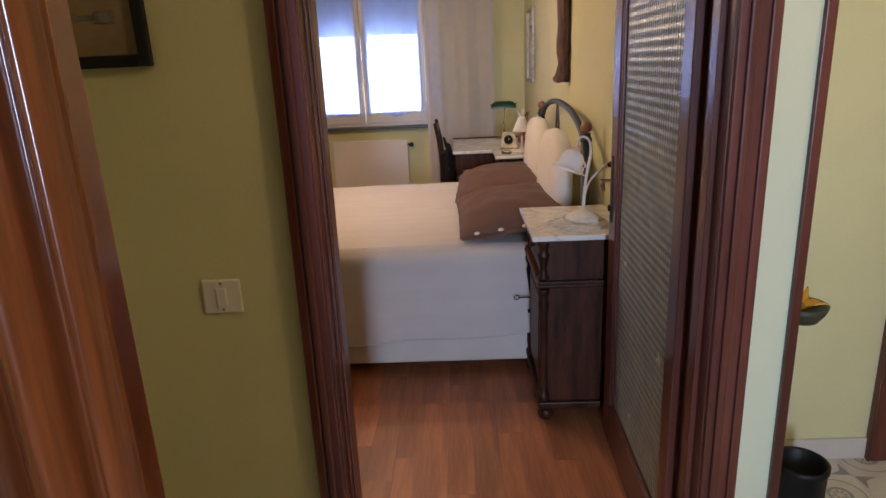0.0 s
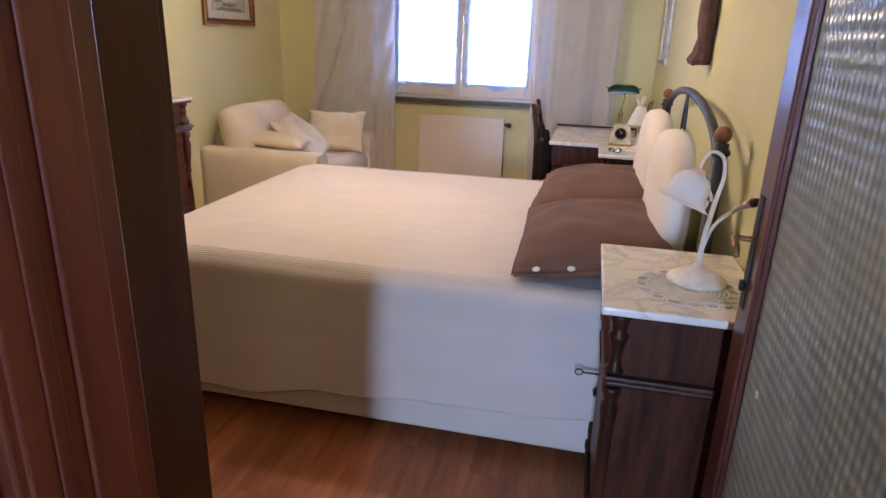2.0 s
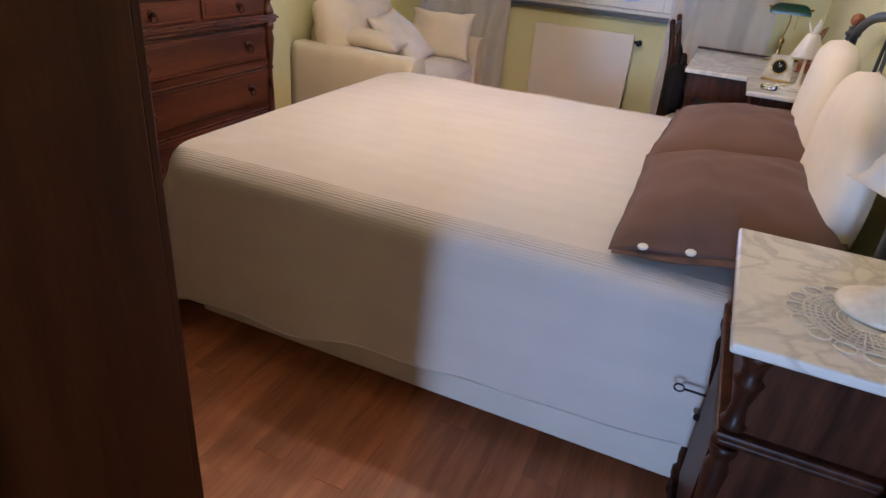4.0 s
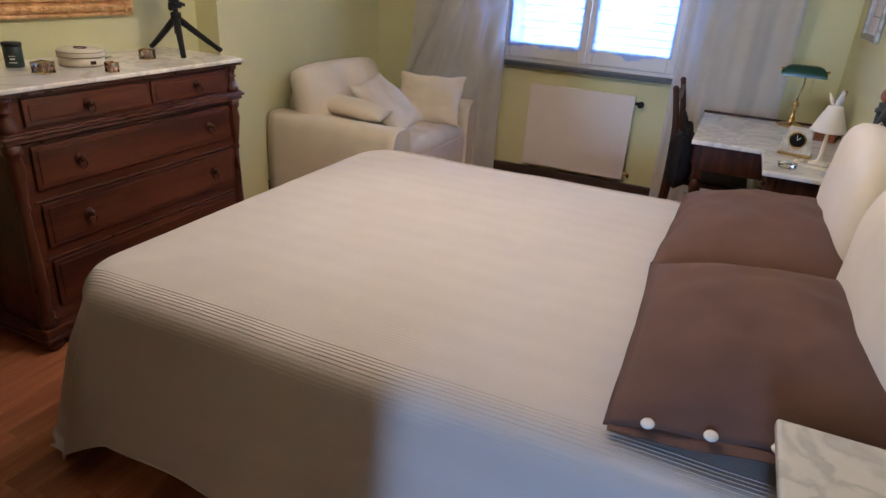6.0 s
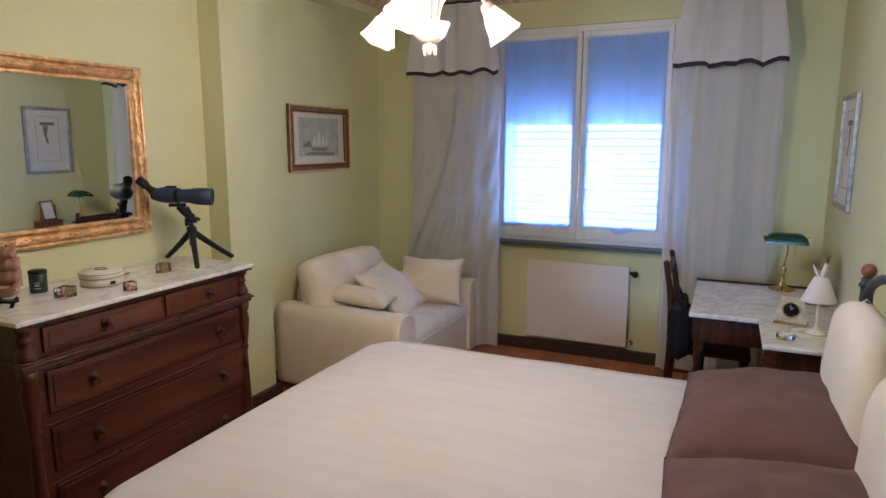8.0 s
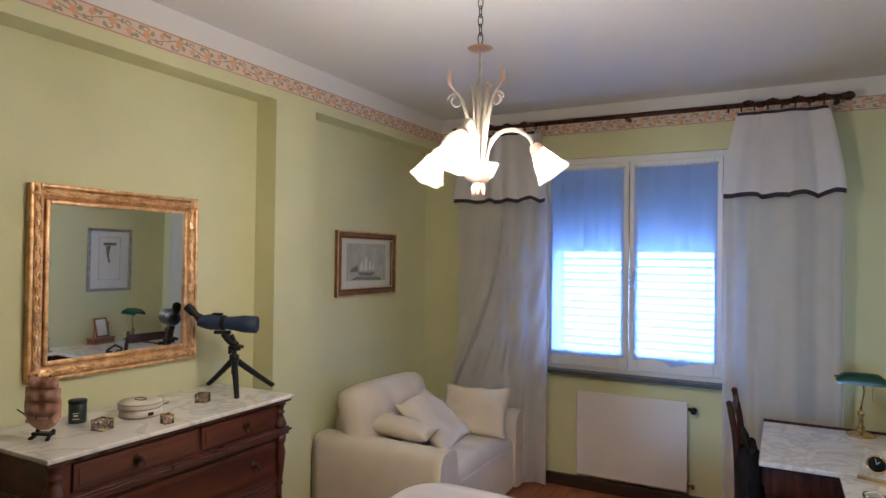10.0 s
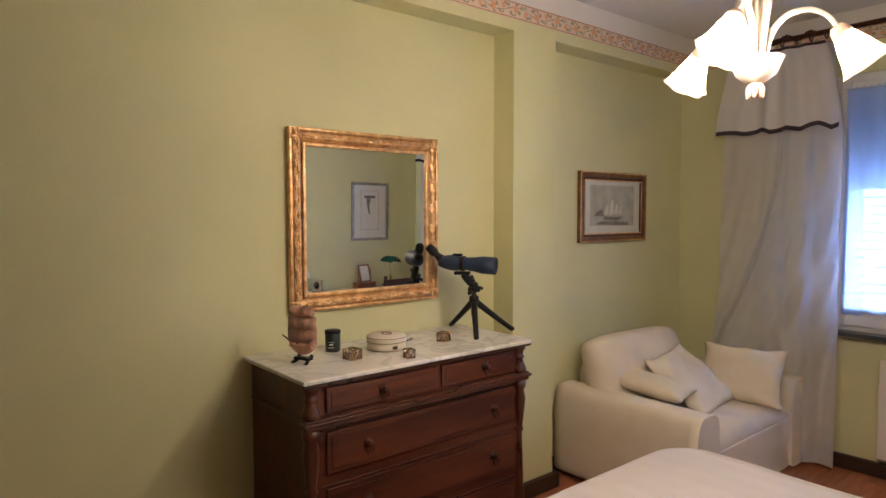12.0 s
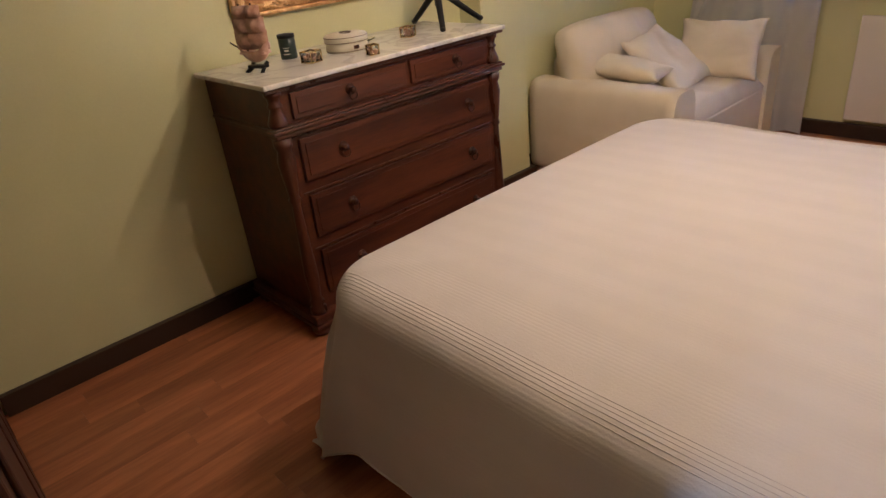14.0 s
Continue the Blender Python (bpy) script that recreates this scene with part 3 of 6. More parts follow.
def parquet():
    """Reddish strip parquet; every strip is a piece of the floor."""
    fl = bpy.data.objects["floor"]
    meshes = {}
    w, ln = 0.102, 0.80
    rng = random.Random(4)
    x = XW
    while x < XE + 0.07:
        off = rng.uniform(0, ln)
        y = 1.60 - off
        while y < YN:
            y0, y1 = max(y, 1.60), min(y + ln, YN)
            x1 = min(x + w, XE + 0.07)
            if y1 - y0 > 0.03 and x1 - x > 0.02:
                key = (round(x1 - x, 3), round(y1 - y0, 3))
                if key not in meshes:
                    b = BM()
                    bx(b, 0.0003, key[0] - 0.0003, 0.0003, key[1] - 0.0003, -0.012, 0)
                    me = bpy.data.meshes.new("plank")
                    b.to_mesh(me)
                    b.free()
                    me.materials.append(PARQUET)
                    meshes[key] = me
                o = new("plank", meshes[key])
                o.parent = fl
                o.location = (x, y0, rng.uniform(-0.0004, 0.0))
            y += ln
        x += w


def hall_tiles():
    fl = bpy.data.objects["hall_floor"]
    b = BM()
    bx(b, 0.001, 0.199, 0.001, 0.199, -0.012, 0)
    me = bpy.data.meshes.new("tile")
    b.to_mesh(me)
    b.free()
    me.materials.append(TILE)
    ink = BM()
    for i in range(20):
        for j in range(29):
            x, y = -1.6 + 0.2 * i, -3.4 + 0.2 * j
            if y > 1.41 and x < 0.99 - 0.01 or y >= 2.3:
                continue
            if x > 0.7 and y > 0.9:
                o = new("tile", me)
                o.parent = fl
                o.location = (x, y, 0)
            else:
                continue
            if (i + j) % 2 == 0:
                for r0, r1 in ((0.080, 0.086), (0.030, 0.042)):
                    pr = [ink.verts.new((x + 0.1 + r * math.cos(a), y + 0.1 + r * math.sin(a), 0.0012)) for k in range(20) for a in (2 * math.pi * k / 20,) for r in (r0, r1)]
                    for k in range(20):
                        a, c = 2 * k, 2 * ((k + 1) % 20)
                        ink.faces.new((pr[a], pr[a + 1], pr[c + 1], pr[c]))
                for k in range(8):
                    a = math.pi / 4 * k
                    q = [ink.verts.new((x + 0.1 + r * math.cos(a + t), y + 0.1 + r * math.sin(a + t), 0.0012)) for r, t in ((0.006, 0), (0.02, 0.3), (0.03, 0), (0.02, -0.3))]
                    ink.faces.new(q)
            else:
                for cx, cy in ((0, 0), (0.2, 0), (0.2, 0.2), (0, 0.2)):
                    sx, sy = (1 if cx == 0 else -1), (1 if cy == 0 else -1)
                    q = [ink.verts.new((x + cx + sx * u, y + cy + sy * v, 0.0012)) for u, v in ((0.004, 0.004), (0.075, 0.012), (0.03, 0.03), (0.012, 0.075))]
                    ink.faces.new(q)
    part("tile_pattern", ink, TILEINK, fl, "printed grey rosette pattern", kind="stuff")
    b = BM()
    bx(b, -1.6, 0.7, -3.4, YH, -0.012, -0.001)
    bx(b, 0.7, 2.3, -3.4, 0.9, -0.012, -0.001)
    part("tile_field", b, TILE, fl, kind="stuff")


# ---- the window ----
def window():
    w = tagged(new("window_1"), "white painted two-casement window with net curtains on the panes", "", "", "structure")
    y0, y1 = YN + 0.02, YN + 0.075
    bm = BM()
    for b in ((WX0, WX0 + 0.045, WZ0, WZ1), (WX1 - 0.045, WX1, WZ0, WZ1), (WX0 + 0.045, WX1 - 0.045, WZ0, WZ0 + 0.03), (WX0 + 0.045, WX1 - 0.045, WZ1 - 0.045, WZ1)):
        bx(bm, b[0], b[1], y0, y1, b[2], b[3], 0.004)
    part("window_frame", bm, FRAMEW, w)
    xm = (WX0 + WX1) / 2
    for a, b in ((WX0 + 0.047, xm - 0.003), (xm + 0.003, WX1 - 0.047)):
        sash = BM()
        z0, z1 = WZ0 + 0.032, WZ1 - 0.047
        g = 0.055
        for q in ((a, a + g, z0, z1), (b - g, b, z0, z1), (a + g, b - g, z0, z0 + 0.11), (a + g, b - g, z1 - 0.06, z1)):
            bx(sash, q[0], q[1], y0 - 0.018, y1 - 0.012, q[2], q[3], 0.005)
        s = part("casement", sash, FRAMEW, w)
        p = BM()
        bx(p, a + g, b - g, y0 + 0.012, y0 + 0.016, z0 + 0.11, z1 - 0.06)
        pane = part("pane", p, GLASS, s, "clear window pane")
        pane.visible_shadow = False
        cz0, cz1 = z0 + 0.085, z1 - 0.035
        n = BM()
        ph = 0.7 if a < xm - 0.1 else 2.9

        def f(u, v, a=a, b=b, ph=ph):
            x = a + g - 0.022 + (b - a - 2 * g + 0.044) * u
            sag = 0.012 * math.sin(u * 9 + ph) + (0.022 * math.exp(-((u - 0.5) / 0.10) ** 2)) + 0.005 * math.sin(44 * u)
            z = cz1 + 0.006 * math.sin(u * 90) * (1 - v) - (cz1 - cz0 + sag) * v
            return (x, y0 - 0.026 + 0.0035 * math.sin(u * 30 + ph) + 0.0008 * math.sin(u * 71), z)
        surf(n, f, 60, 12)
        part("net_curtain", n, VOILE, s, "thin net curtain on a small rod, tinted with blue daylight")
        r = BM()
        tube(r, [(a + g - 0.03, y0 - 0.028, cz1 - 0.008), (b - g + 0.03, y0 - 0.028, cz1 - 0.008)], 0.004, 6)
        part("net_rod", r, FRAMEW, s)
    h = BM()
    bx(h, xm + 0.012, xm + 0.032, y0 - 0.026, y0 - 0.018, 1.50, 1.64, 0.003)
    tube(h, [(xm + 0.022, y0 - 0.026, 1.60), (xm + 0.022, y0 - 0.055, 1.60), (xm + 0.022, y0 - 0.058, 1.50)], 0.007, 8)
    part("window_handle", h, FRAMEW, w, "pale window handle")
    for x in (WX0 + 0.047, WX1 - 0.047):
        for z in (1.05, 2.2):
            h = BM()
            lathe(h, [(0.008, -0.045), (0.008, 0.045)], 8, pose(x, y0 - 0.022, z))
            part("hinge", h, FRAMEW, w)
    s = BM()
    bx(s, WX0 - 0.02, WX1 + 0.005, YN - 0.075, YN + 0.02, WZ0 - 0.028, WZ0, 0.004)
    part("window_sill", s, SLATE, w, "dark slate window sill")
    s = BM()
    bx(s, WX0, WX1, YN + 0.02, YN + 0.32, WZ0 - 0.03, WZ0 - 0.001)
    part("outer_sill", s, SLATE, w)
    # roller shutter, halfway down, over fixed white louvres; both coloured with the blue daylight
    for k in range(15):
        b = BM()
        z = 1.76 + 0.05 * k
        bx(b, WX0 + 0.01, WX1 - 0.01, YN + 0.20, YN + 0.212, z, z + 0.0496, 0.0015)
        part("shutter_slat", b, SHUTTER, w)
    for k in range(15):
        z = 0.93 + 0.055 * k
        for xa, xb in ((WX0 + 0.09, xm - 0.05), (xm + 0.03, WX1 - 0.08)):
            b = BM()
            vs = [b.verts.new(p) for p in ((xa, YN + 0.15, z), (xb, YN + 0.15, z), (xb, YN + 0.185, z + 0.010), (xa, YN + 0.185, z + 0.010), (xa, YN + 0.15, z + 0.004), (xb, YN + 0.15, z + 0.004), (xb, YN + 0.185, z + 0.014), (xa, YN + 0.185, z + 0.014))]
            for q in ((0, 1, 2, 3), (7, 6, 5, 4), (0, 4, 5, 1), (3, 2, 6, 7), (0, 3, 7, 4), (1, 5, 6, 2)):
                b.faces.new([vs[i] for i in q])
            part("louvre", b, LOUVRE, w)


window()
bd = BM()
bx(bd, -9, 8, 12.0, 12.05, -3, 9)
part("backdrop", bd, glow("bright_sky_haze", (0.58, 0.78, 1.0), 3.2), None, "bright hazy daylight outside the window", kind="structure")
og = BM()
bx(og, -60, 60, 7.2, 80, -3.1, -3.0)
part("ground", og, mat("pale_paving", (0.4, 0.38, 0.35), rough=0.9), None, "pale paved ground far below outside", kind="structure")


def radiator():
    r = thing("radiator", (-0.66, YN, 0), "white enamelled flat panel radiator hung under the window", "radiator")
    bm = BM()
    bx(bm, -0.385, 0.385, -0.070, -0.056, 0.125, 0.735, 0.006, 3)
    part("panel", bm, RADI, r)
    bm = BM()
    bx(bm, -0.37, 0.37, -0.055, -0.02, 0.14, 0.72, 0.004)
    part("body", bm, RADI, r)
    bm = BM()
    for k in range(36):
        bx(bm, -0.365 + 0.0205 * k, -0.352 + 0.0205 * k, -0.052, -0.024, 0.722, 0.726)
    part("grille", bm, RADI, r, kind="stuff")
    bm = BM()
    tube(bm, [(0.37, -0.04, 0.68), (0.41, -0.04, 0.68), (0.44, -0.04, 0.68)], [0.010, 0.012, 0.012])
    lathe(bm, [(0.014, 0), (0.022, 0.006), (0.022, 0.035), (0.015, 0.042), (0, 0.042)], 14, pose(0.425, -0.045, 0.68, 90))
    part("valve", bm, BLACK, r, "dark round thermostat valve")
    bm = BM()
    tube(bm, [(0.37, -0.04, 0.17), (0.42, -0.04, 0.17), (0.42, -0.04, 0.15), (0.42, 0.0, 0.15)], 0.009)
    part("pipe", bm, BRASS, r)
    for x in (-0.25, 0.25):
        bm = BM()
        bx(bm, x - 0.012, x + 0.012, -0.0195, 0.0, 0.2, 0.66)
        part("bracket", bm, RADI, r)


radiator()


# ---- curtains ----
def curtain(x0, x1, sweep, seed):
    """A pleated curtain hung from rings, with a short valance edged with ribbon."""
    c = thing("curtain", ((x0 + x1) / 2, 6.66, 0), "cream voile curtain with a ribbon-edged valance on the dark rod", "curtain", group="window curtains")
    w = x1 - x0
    rng = random.Random(seed)
    ph = [rng.uniform(0, 6.28) for _ in range(6)]

    def pleat(u, k):
        return math.sin(u * 25 + ph[0] + 1.8 * math.sin(u * 5 + ph[1])) * 0.8 + 0.08 * math.sin(u * 57 + ph[2]) + 0.5 * math.sin(u * 12 + ph[3])

    def smooth(a, b, t):
        t = max(0.0, min(1.0, (t - a) / (b - a)))
        return t * t * (3 - 2 * t)

    def body(u, v):
        z = 2.655 - (2.655 - 0.03) * v
        fan = 0.80 + 0.20 * smooth(0.0, 0.25, v)
        x = (u - 0.5) * w * fan - (0.06 * smooth(0.55, 0.8, v) * (1 - u) if sweep else 0.0)
        amp = 0.020 + 0.012 * v
        soft = 1.0 if not sweep else 0.35 + 0.65 * smooth(0.35, 0.75, u)
        y = amp * pleat(u, 0) * soft + 0.006 * math.sin(v * 9 + u * 8) + 0.007 * noise.noise(Vector((u * 5, v * 7, seed)))
        if sweep:
            # the outer layer is drawn aside behind the sofa: a long slanting fold
            uf = 0.50 - 0.50 * smooth(0.22, 0.86, v) ** 1.15
            d = u - uf
            deep = smooth(0.12, 0.45, v)
            y -= 0.030 * deep * smooth(-0.010, 0.014, d)
            y += 0.060 * deep * math.exp(-((d - 0.004) / 0.016) ** 2) - 0.016 * deep * math.exp(-((d - 0.05) / 0.03) ** 2)
            y += 0.010 * deep * math.sin((u - uf) * 38) * (1 if d > 0 else 0.6)
        return (x, y, z)

    bm = surf(BM(), body, 260, 110)
    part("drape", bm, CURTAIN, c, "cream translucent pleated drape")
    edge = BM()
    tube(edge, [tuple(Vector(body(1, k / 30)) + Vector((0, -0.002, 0))) for k in range(31)], 0.0045, 6)
    part("side_hem", edge, CURTAIN, c)

    def val(u, v):
        tri = abs(((u * 4.3 + ph[4]) % 1.0) * 2 - 1)
        z = 2.645 - ((0.515 if sweep else 0.535) + 0.022 * tri * smooth(0.15, 0.4, u) + 0.006 * math.sin(u * 17 + ph[4]) - 0.012 * u) * v
        x = (u - 0.5) * w * (0.74 + 0.26 * max(0.0, min(1.0, v * 1.2)) ** 0.7) + 0.012 * math.sin(u * 27 + ph[4]) * v
        return (x, -0.075 - 0.010 * v + (0.012 + 0.013 * v) * pleat(u, 1) * smooth(0.05, 0.3, u), z)

    bm = surf(BM(), val, 200, 16)
    part("valance", bm, VALANCE, c, "white pleated valance")
    bm = surf(BM(), lambda u, v: tuple(Vector(val(u, 0.950 + 0.055 * v)) + Vector((0, -0.004, 0))), 200, 2)
    part("ribbon", bm, RIBBON, c, "dark ribbon along the valance hem")
    bm = surf(BM(), lambda u, v: tuple(Vector(val(u, -0.01 + 0.035 * v)) + Vector((0, -0.004, 0))), 200, 2)
    part("ribbon", bm, RIBBON, c, "dark ribbon along the valance hem")
    for k in range(9):
        x = -w * 0.46 + w * 0.92 * k / 8
        bm = BM()
        tube(bm, [(x, 0.024 * math.cos(a), 2.700 + 0.026 * math.sin(a)) for a in [2 * math.pi * i / 12 for i in range(13)]], 0.0045, 6)
        part("ring", bm, DARK, c)


curtain(-1.995, -1.245, -0.32, 3)
curtain(-0.055, 0.615, 0.0, 8)
rod = thing("curtain_rod", (0, 6.66, 2.715), "dark carved wooden curtain rod above the window", "curtain rod")
bm = BM()
tube(bm, [(-2.0, 0, 0), (0.60, 0, 0)], 0.0165, 12)
part("pole", bm, DARK, rod)
for s, x in ((-1, -2.0), (1, 0.60)):
    bm = BM()
    lathe(bm, [(0.017, 0), (0.026, 0.006), (0.020, 0.016), (0.030, 0.035), (0.024, 0.06), (0.006, 0.075), (0, 0.076)], 12, pose(x, 0, 0, 0, s * 90))
    part("finial", bm, DARK, rod)
for x in (-1.66, 0.30):
    bm = BM()
    for k in range(26):
        a = k * 0.9
        ball(bm, (x - 0.25 + 0.02 * k, 0.010 * math.cos(a) - 0.012, 0.016 * math.sin(a)), 0.013, 1.3, 0.8, 1, 6)
    part("carved_garland", bm, DARK, rod, "dark carved leaf ornament")
for x in (-1.98, -0.69, 0.58):
    bm = BM()
    bx(bm, x - 0.012, x + 0.012, 0.01, 0.14, -0.02, 0.0, 0.003)
    part("bracket", bm, DARK, rod)


# ---- bed ----
def bed():
    b = thing("double_bed", (0, 0, 0), "neatly made double bed with an arched grey iron headboard", "bed")
    x0, x1, y0, y1 = -1.27, 0.80, 3.10, 4.85
    bm = BM()
    bx(bm, x0 + 0.05, x1 - 0.03, y0 + 0.03, y1 - 0.03, 0.34, 0.60, 0.05, 4)
    part("mattress", bm, LINEN, b, "white mattress")
    bm = BM()
    bx(bm, x0 + 0.17, x1 - 0.06, y0 - 0.022, y1 - 0.012, 0.055, 0.335, 0.014, 3)
    part("base", bm, BASECLOTH, b, "cream cloth-covered bed base")
    for x in (x0 + 0.25, x1 - 0.1):
        for y in (y0 + 0.12, y1 - 0.12):
            bm = BM()
            lathe(bm, [(0.02, 0), (0.026, 0.01), (0.026, 0.06)], 10, pose(x, y, 0))
            part("leg", bm, DARK, b)
    for y in (3.265, 4.87):
        bm = BM()
        tube(bm, [(0.845, y, 0.0), (0.845, y, 1.12)], 0.023, 12)
        lathe(bm, [(0.030, 0), (0.030, 0.012), (0.024, 0.018)], 12, pose(0.845, y, 1.085))
        part("headboard_post", bm, IRON, b, "grey wrought-iron headboard post")
        bm = BM()
        ball(bm, (0.845, y, 1.147), 0.0275)
        part("ball_finial", bm, BALLW, b, "reddish-brown turned wooden ball")
    bm = BM()
    tube(bm, [(0.845, 4.068 + 0.785 * math.cos(a), 1.035 + 0.180 * math.sin(a)) for a in [math.pi * k / 28 for k in range(29)]], 0.017, 10)
    part("headboard_arch", bm, IRON, b, "grey wrought-iron arched rail")
    bm = BM()
    for s in (-1, 1):
        tube(bm, [(0.835, 4.07 + s * 0.045 * math.sin(math.pi * k / 14), 1.208 - 0.30 * k / 14) for k in range(15)], 0.006, 6)
    part("headboard_loop", bm, IRON, b, "thin pointed iron loop")
    bm = BM()
    tube(bm, [(0.845, 3.265, 0.62), (0.845, 4.87, 0.62)], 0.012, 8)
    part("headboard_rail", bm, IRON, b)


bed()


def bedspread():
    s = thing("bedspread", (0, 0, 0), "cream ribbed cotton bedspread draped over the double bed", "bedspread")
    x0, x1, y0, y1, zt, R, drop, rc = -1.228, 0.80, 3.15, 4.80, 0.625, 0.075, 0.385, 0.13
    nx, ny = 150, 150
    U0, V0, V1 = x0 - drop - 0.03, y0 - drop - 0.04, y1 + drop + 0.04

    def f(u, v):
        cx, cy = U0 + (x1 - U0) * u, V0 + (V1 - V0) * v
        dx = min(0.0, cx - x0)
        dy = (cy - y0) if cy < y0 else (cy - y1 if cy > y1 else 0.0)
        d = math.hypot(dx, dy)
        bx_, by_ = max(cx, x0), min(max(cy, y0), y1)
        px = cx - (x0 + rc)
        py = cy - (y0 + rc) if cy < y0 + rc else (cy - (y1 - rc) if cy > y1 - rc else 0.0)
        rounded = px < 0 and py != 0
        if rounded:
            far = math.hypot(px, py)
            d, dx, dy = max(0.0, far - rc), px, py
        soft = 0.008 * noise.noise(Vector((cx * 2.1, cy * 2.1, 3))) + 0.0012 * noise.noise(Vector((cx * 9, cy * 9, 7)))
        edge = min((cx - x0) if cx > x0 else 0, (cy - y0) if cy > y0 else 0, (y1 - cy) if cy < y1 else 0)
        crown = 0.020 * (1 - math.exp(-max(0, edge) / 0.22))
        if d < 1e-6:
            return (cx, cy, zt + soft + crown)
        if rounded:
            ux, uy = px / far, py / far
            bx_, by_ = x0 + rc + rc * ux, (y0 + rc if py < 0 else y1 - rc) + rc * uy
        else:
            ux, uy = dx / d, dy / d
        q = R * math.pi / 2
        if d < q:
            a = d / R
            out, dn = R * math.sin(a), R * (1 - math.cos(a))
        else:
            t = (d - q) * (1.07 + 0.34 * min(1.0, max(0.0, (0.6 - cx) / 1.75)))
            fold = 0.020 * min(1.0, t / 0.3)
            corner = abs(ux * uy) * 2
            lean = (0.12 + 0.07 * max(0.0, -ux)) * t
            along = cx if abs(uy) > abs(ux) else cy
            w = math.sin(along * 8.3 + 1.1) * 0.55 + math.sin(along * 17.7 + 0.4) * 0.3 + 0.5 * noise.noise(Vector((along * 3.2, 5, t * 2)))
            out = R + lean * (1 + 0.45 * corner) + fold * w * 0.8 + 0.03 * corner * math.sin(math.atan2(uy, ux) * 9) * min(1, t / 0.2)
            dn = R + t * (0.985 - 0.05 * corner)
        wav = (0.010 * math.sin(cx * 5.3 + cy * 3.1) + 0.006 * math.sin(cx * 13 + 1)) * min(1, max(0, d - 0.2) / 0.15)
        z = max(zt + crown * 0 - dn + wav, 0.035)
        return (bx_ + ux * out, by_ + uy * out, z + soft)

    bm = surf(BM(), f, nx, ny, uv=lambda u, v: (U0 + (x1 - U0) * u, V0 + (V1 - V0) * v))
    part("cover", bm, SPREAD, s)
    bm = BM()
    for line in ([(k / 120, 0) for k in range(121)], [(k / 120, 1) for k in range(121)], [(0, k / 120) for k in range(121)]):
        tube(bm, [f(*q) for q in line], 0.0032, 6)
    part("hem", bm, SPREAD, s, "rolled cream hem")
    # ribs woven along both long edges
    for side in (0, 1):
        for k in range(6):
            bm = BM()
            cyy = (y0 - 0.038 + 0.0110 * k) if side == 0 else (y1 + 0.038 - 0.0110 * k)
            pts = []
            for i in range(121):
                u = (x0 - 0.02 - U0 + (x1 - x0 + 0.02) * i / 120) / (x1 - U0)
                p = f(min(1, u), (cyy - V0) / (V1 - V0))
                pts.append((p[0], p[1], p[2] + 0.0005))
            tube(bm, pts, 0.0012, 6, 0.8)
            part("woven_rib", bm, SPREAD, s, "raised cord woven into the cover edge")


bedspread()


def pillow(y, turn, seed, w=0.56, d=0.83, buttons=True):
    p = thing("pillow", (0.50, y, 0.712), "plump brown cotton pillow with white buttons along its edge" if buttons else "plump brown cotton pillow lying beside the buttoned one", "pillow", turn, "brown pillows")
    tilt = pose(0, 0, 0, 0, -7, 0)
    bm = cushion(BM(), w, d, 0.165, tilt, 44, 0.035, seed, 0.06, 0.5, 0.22)
    inv = tilt.inverted()
    for vv in bm.verts:
        q = inv @ vv.co
        if q.y < 0:
            q.z -= 0.022 * min(1.1, -q.y / (d / 2)) ** 3
            vv.co = tilt @ q
    part("pillow_body", bm, BROWN, p)
    bm = BM()
    surf(bm, lambda u, v: ((u - 0.5) * (w - 0.02), -d / 2 + 0.045 - 0.056 * v, -0.014 - 0.016 * v + 0.004 * math.sin(u * 14 + seed) * v), 30, 4)
    surf(bm, lambda u, v: ((0.5 - u) * (w - 0.02), -d / 2 + 0.045 - 0.056 * v, -0.020 - 0.012 * v + 0.004 * math.sin((1 - u) * 14 + seed) * v), 30, 4)
    bm.transform(tilt)
    part("flange", bm, BROWN, p)
    for k in range(4 if buttons else 0):
        bm = BM()
        lathe(bm, [(0.0005, 0.004), (0.007, 0.004), (0.0125, 0.003), (0.014, 0.0), (0.012, -0.003)], 14)
        for a in (0, 2):
            lathe(bm, [(0.002, 0.0042), (0.002, 0.0052)], 6, pose(0.004 * (a - 1), 0, 0))
        bm.transform(tilt @ pose(-w / 2 + 0.085 + 0.115 * k, -d / 2 + 0.010, -0.009, 14, 0, 0))
        part("button", bm, PORCELAIN, p, "round white button")


pillow(3.578, 1.5, 1)
pillow(4.378, -2, 5, buttons=False)


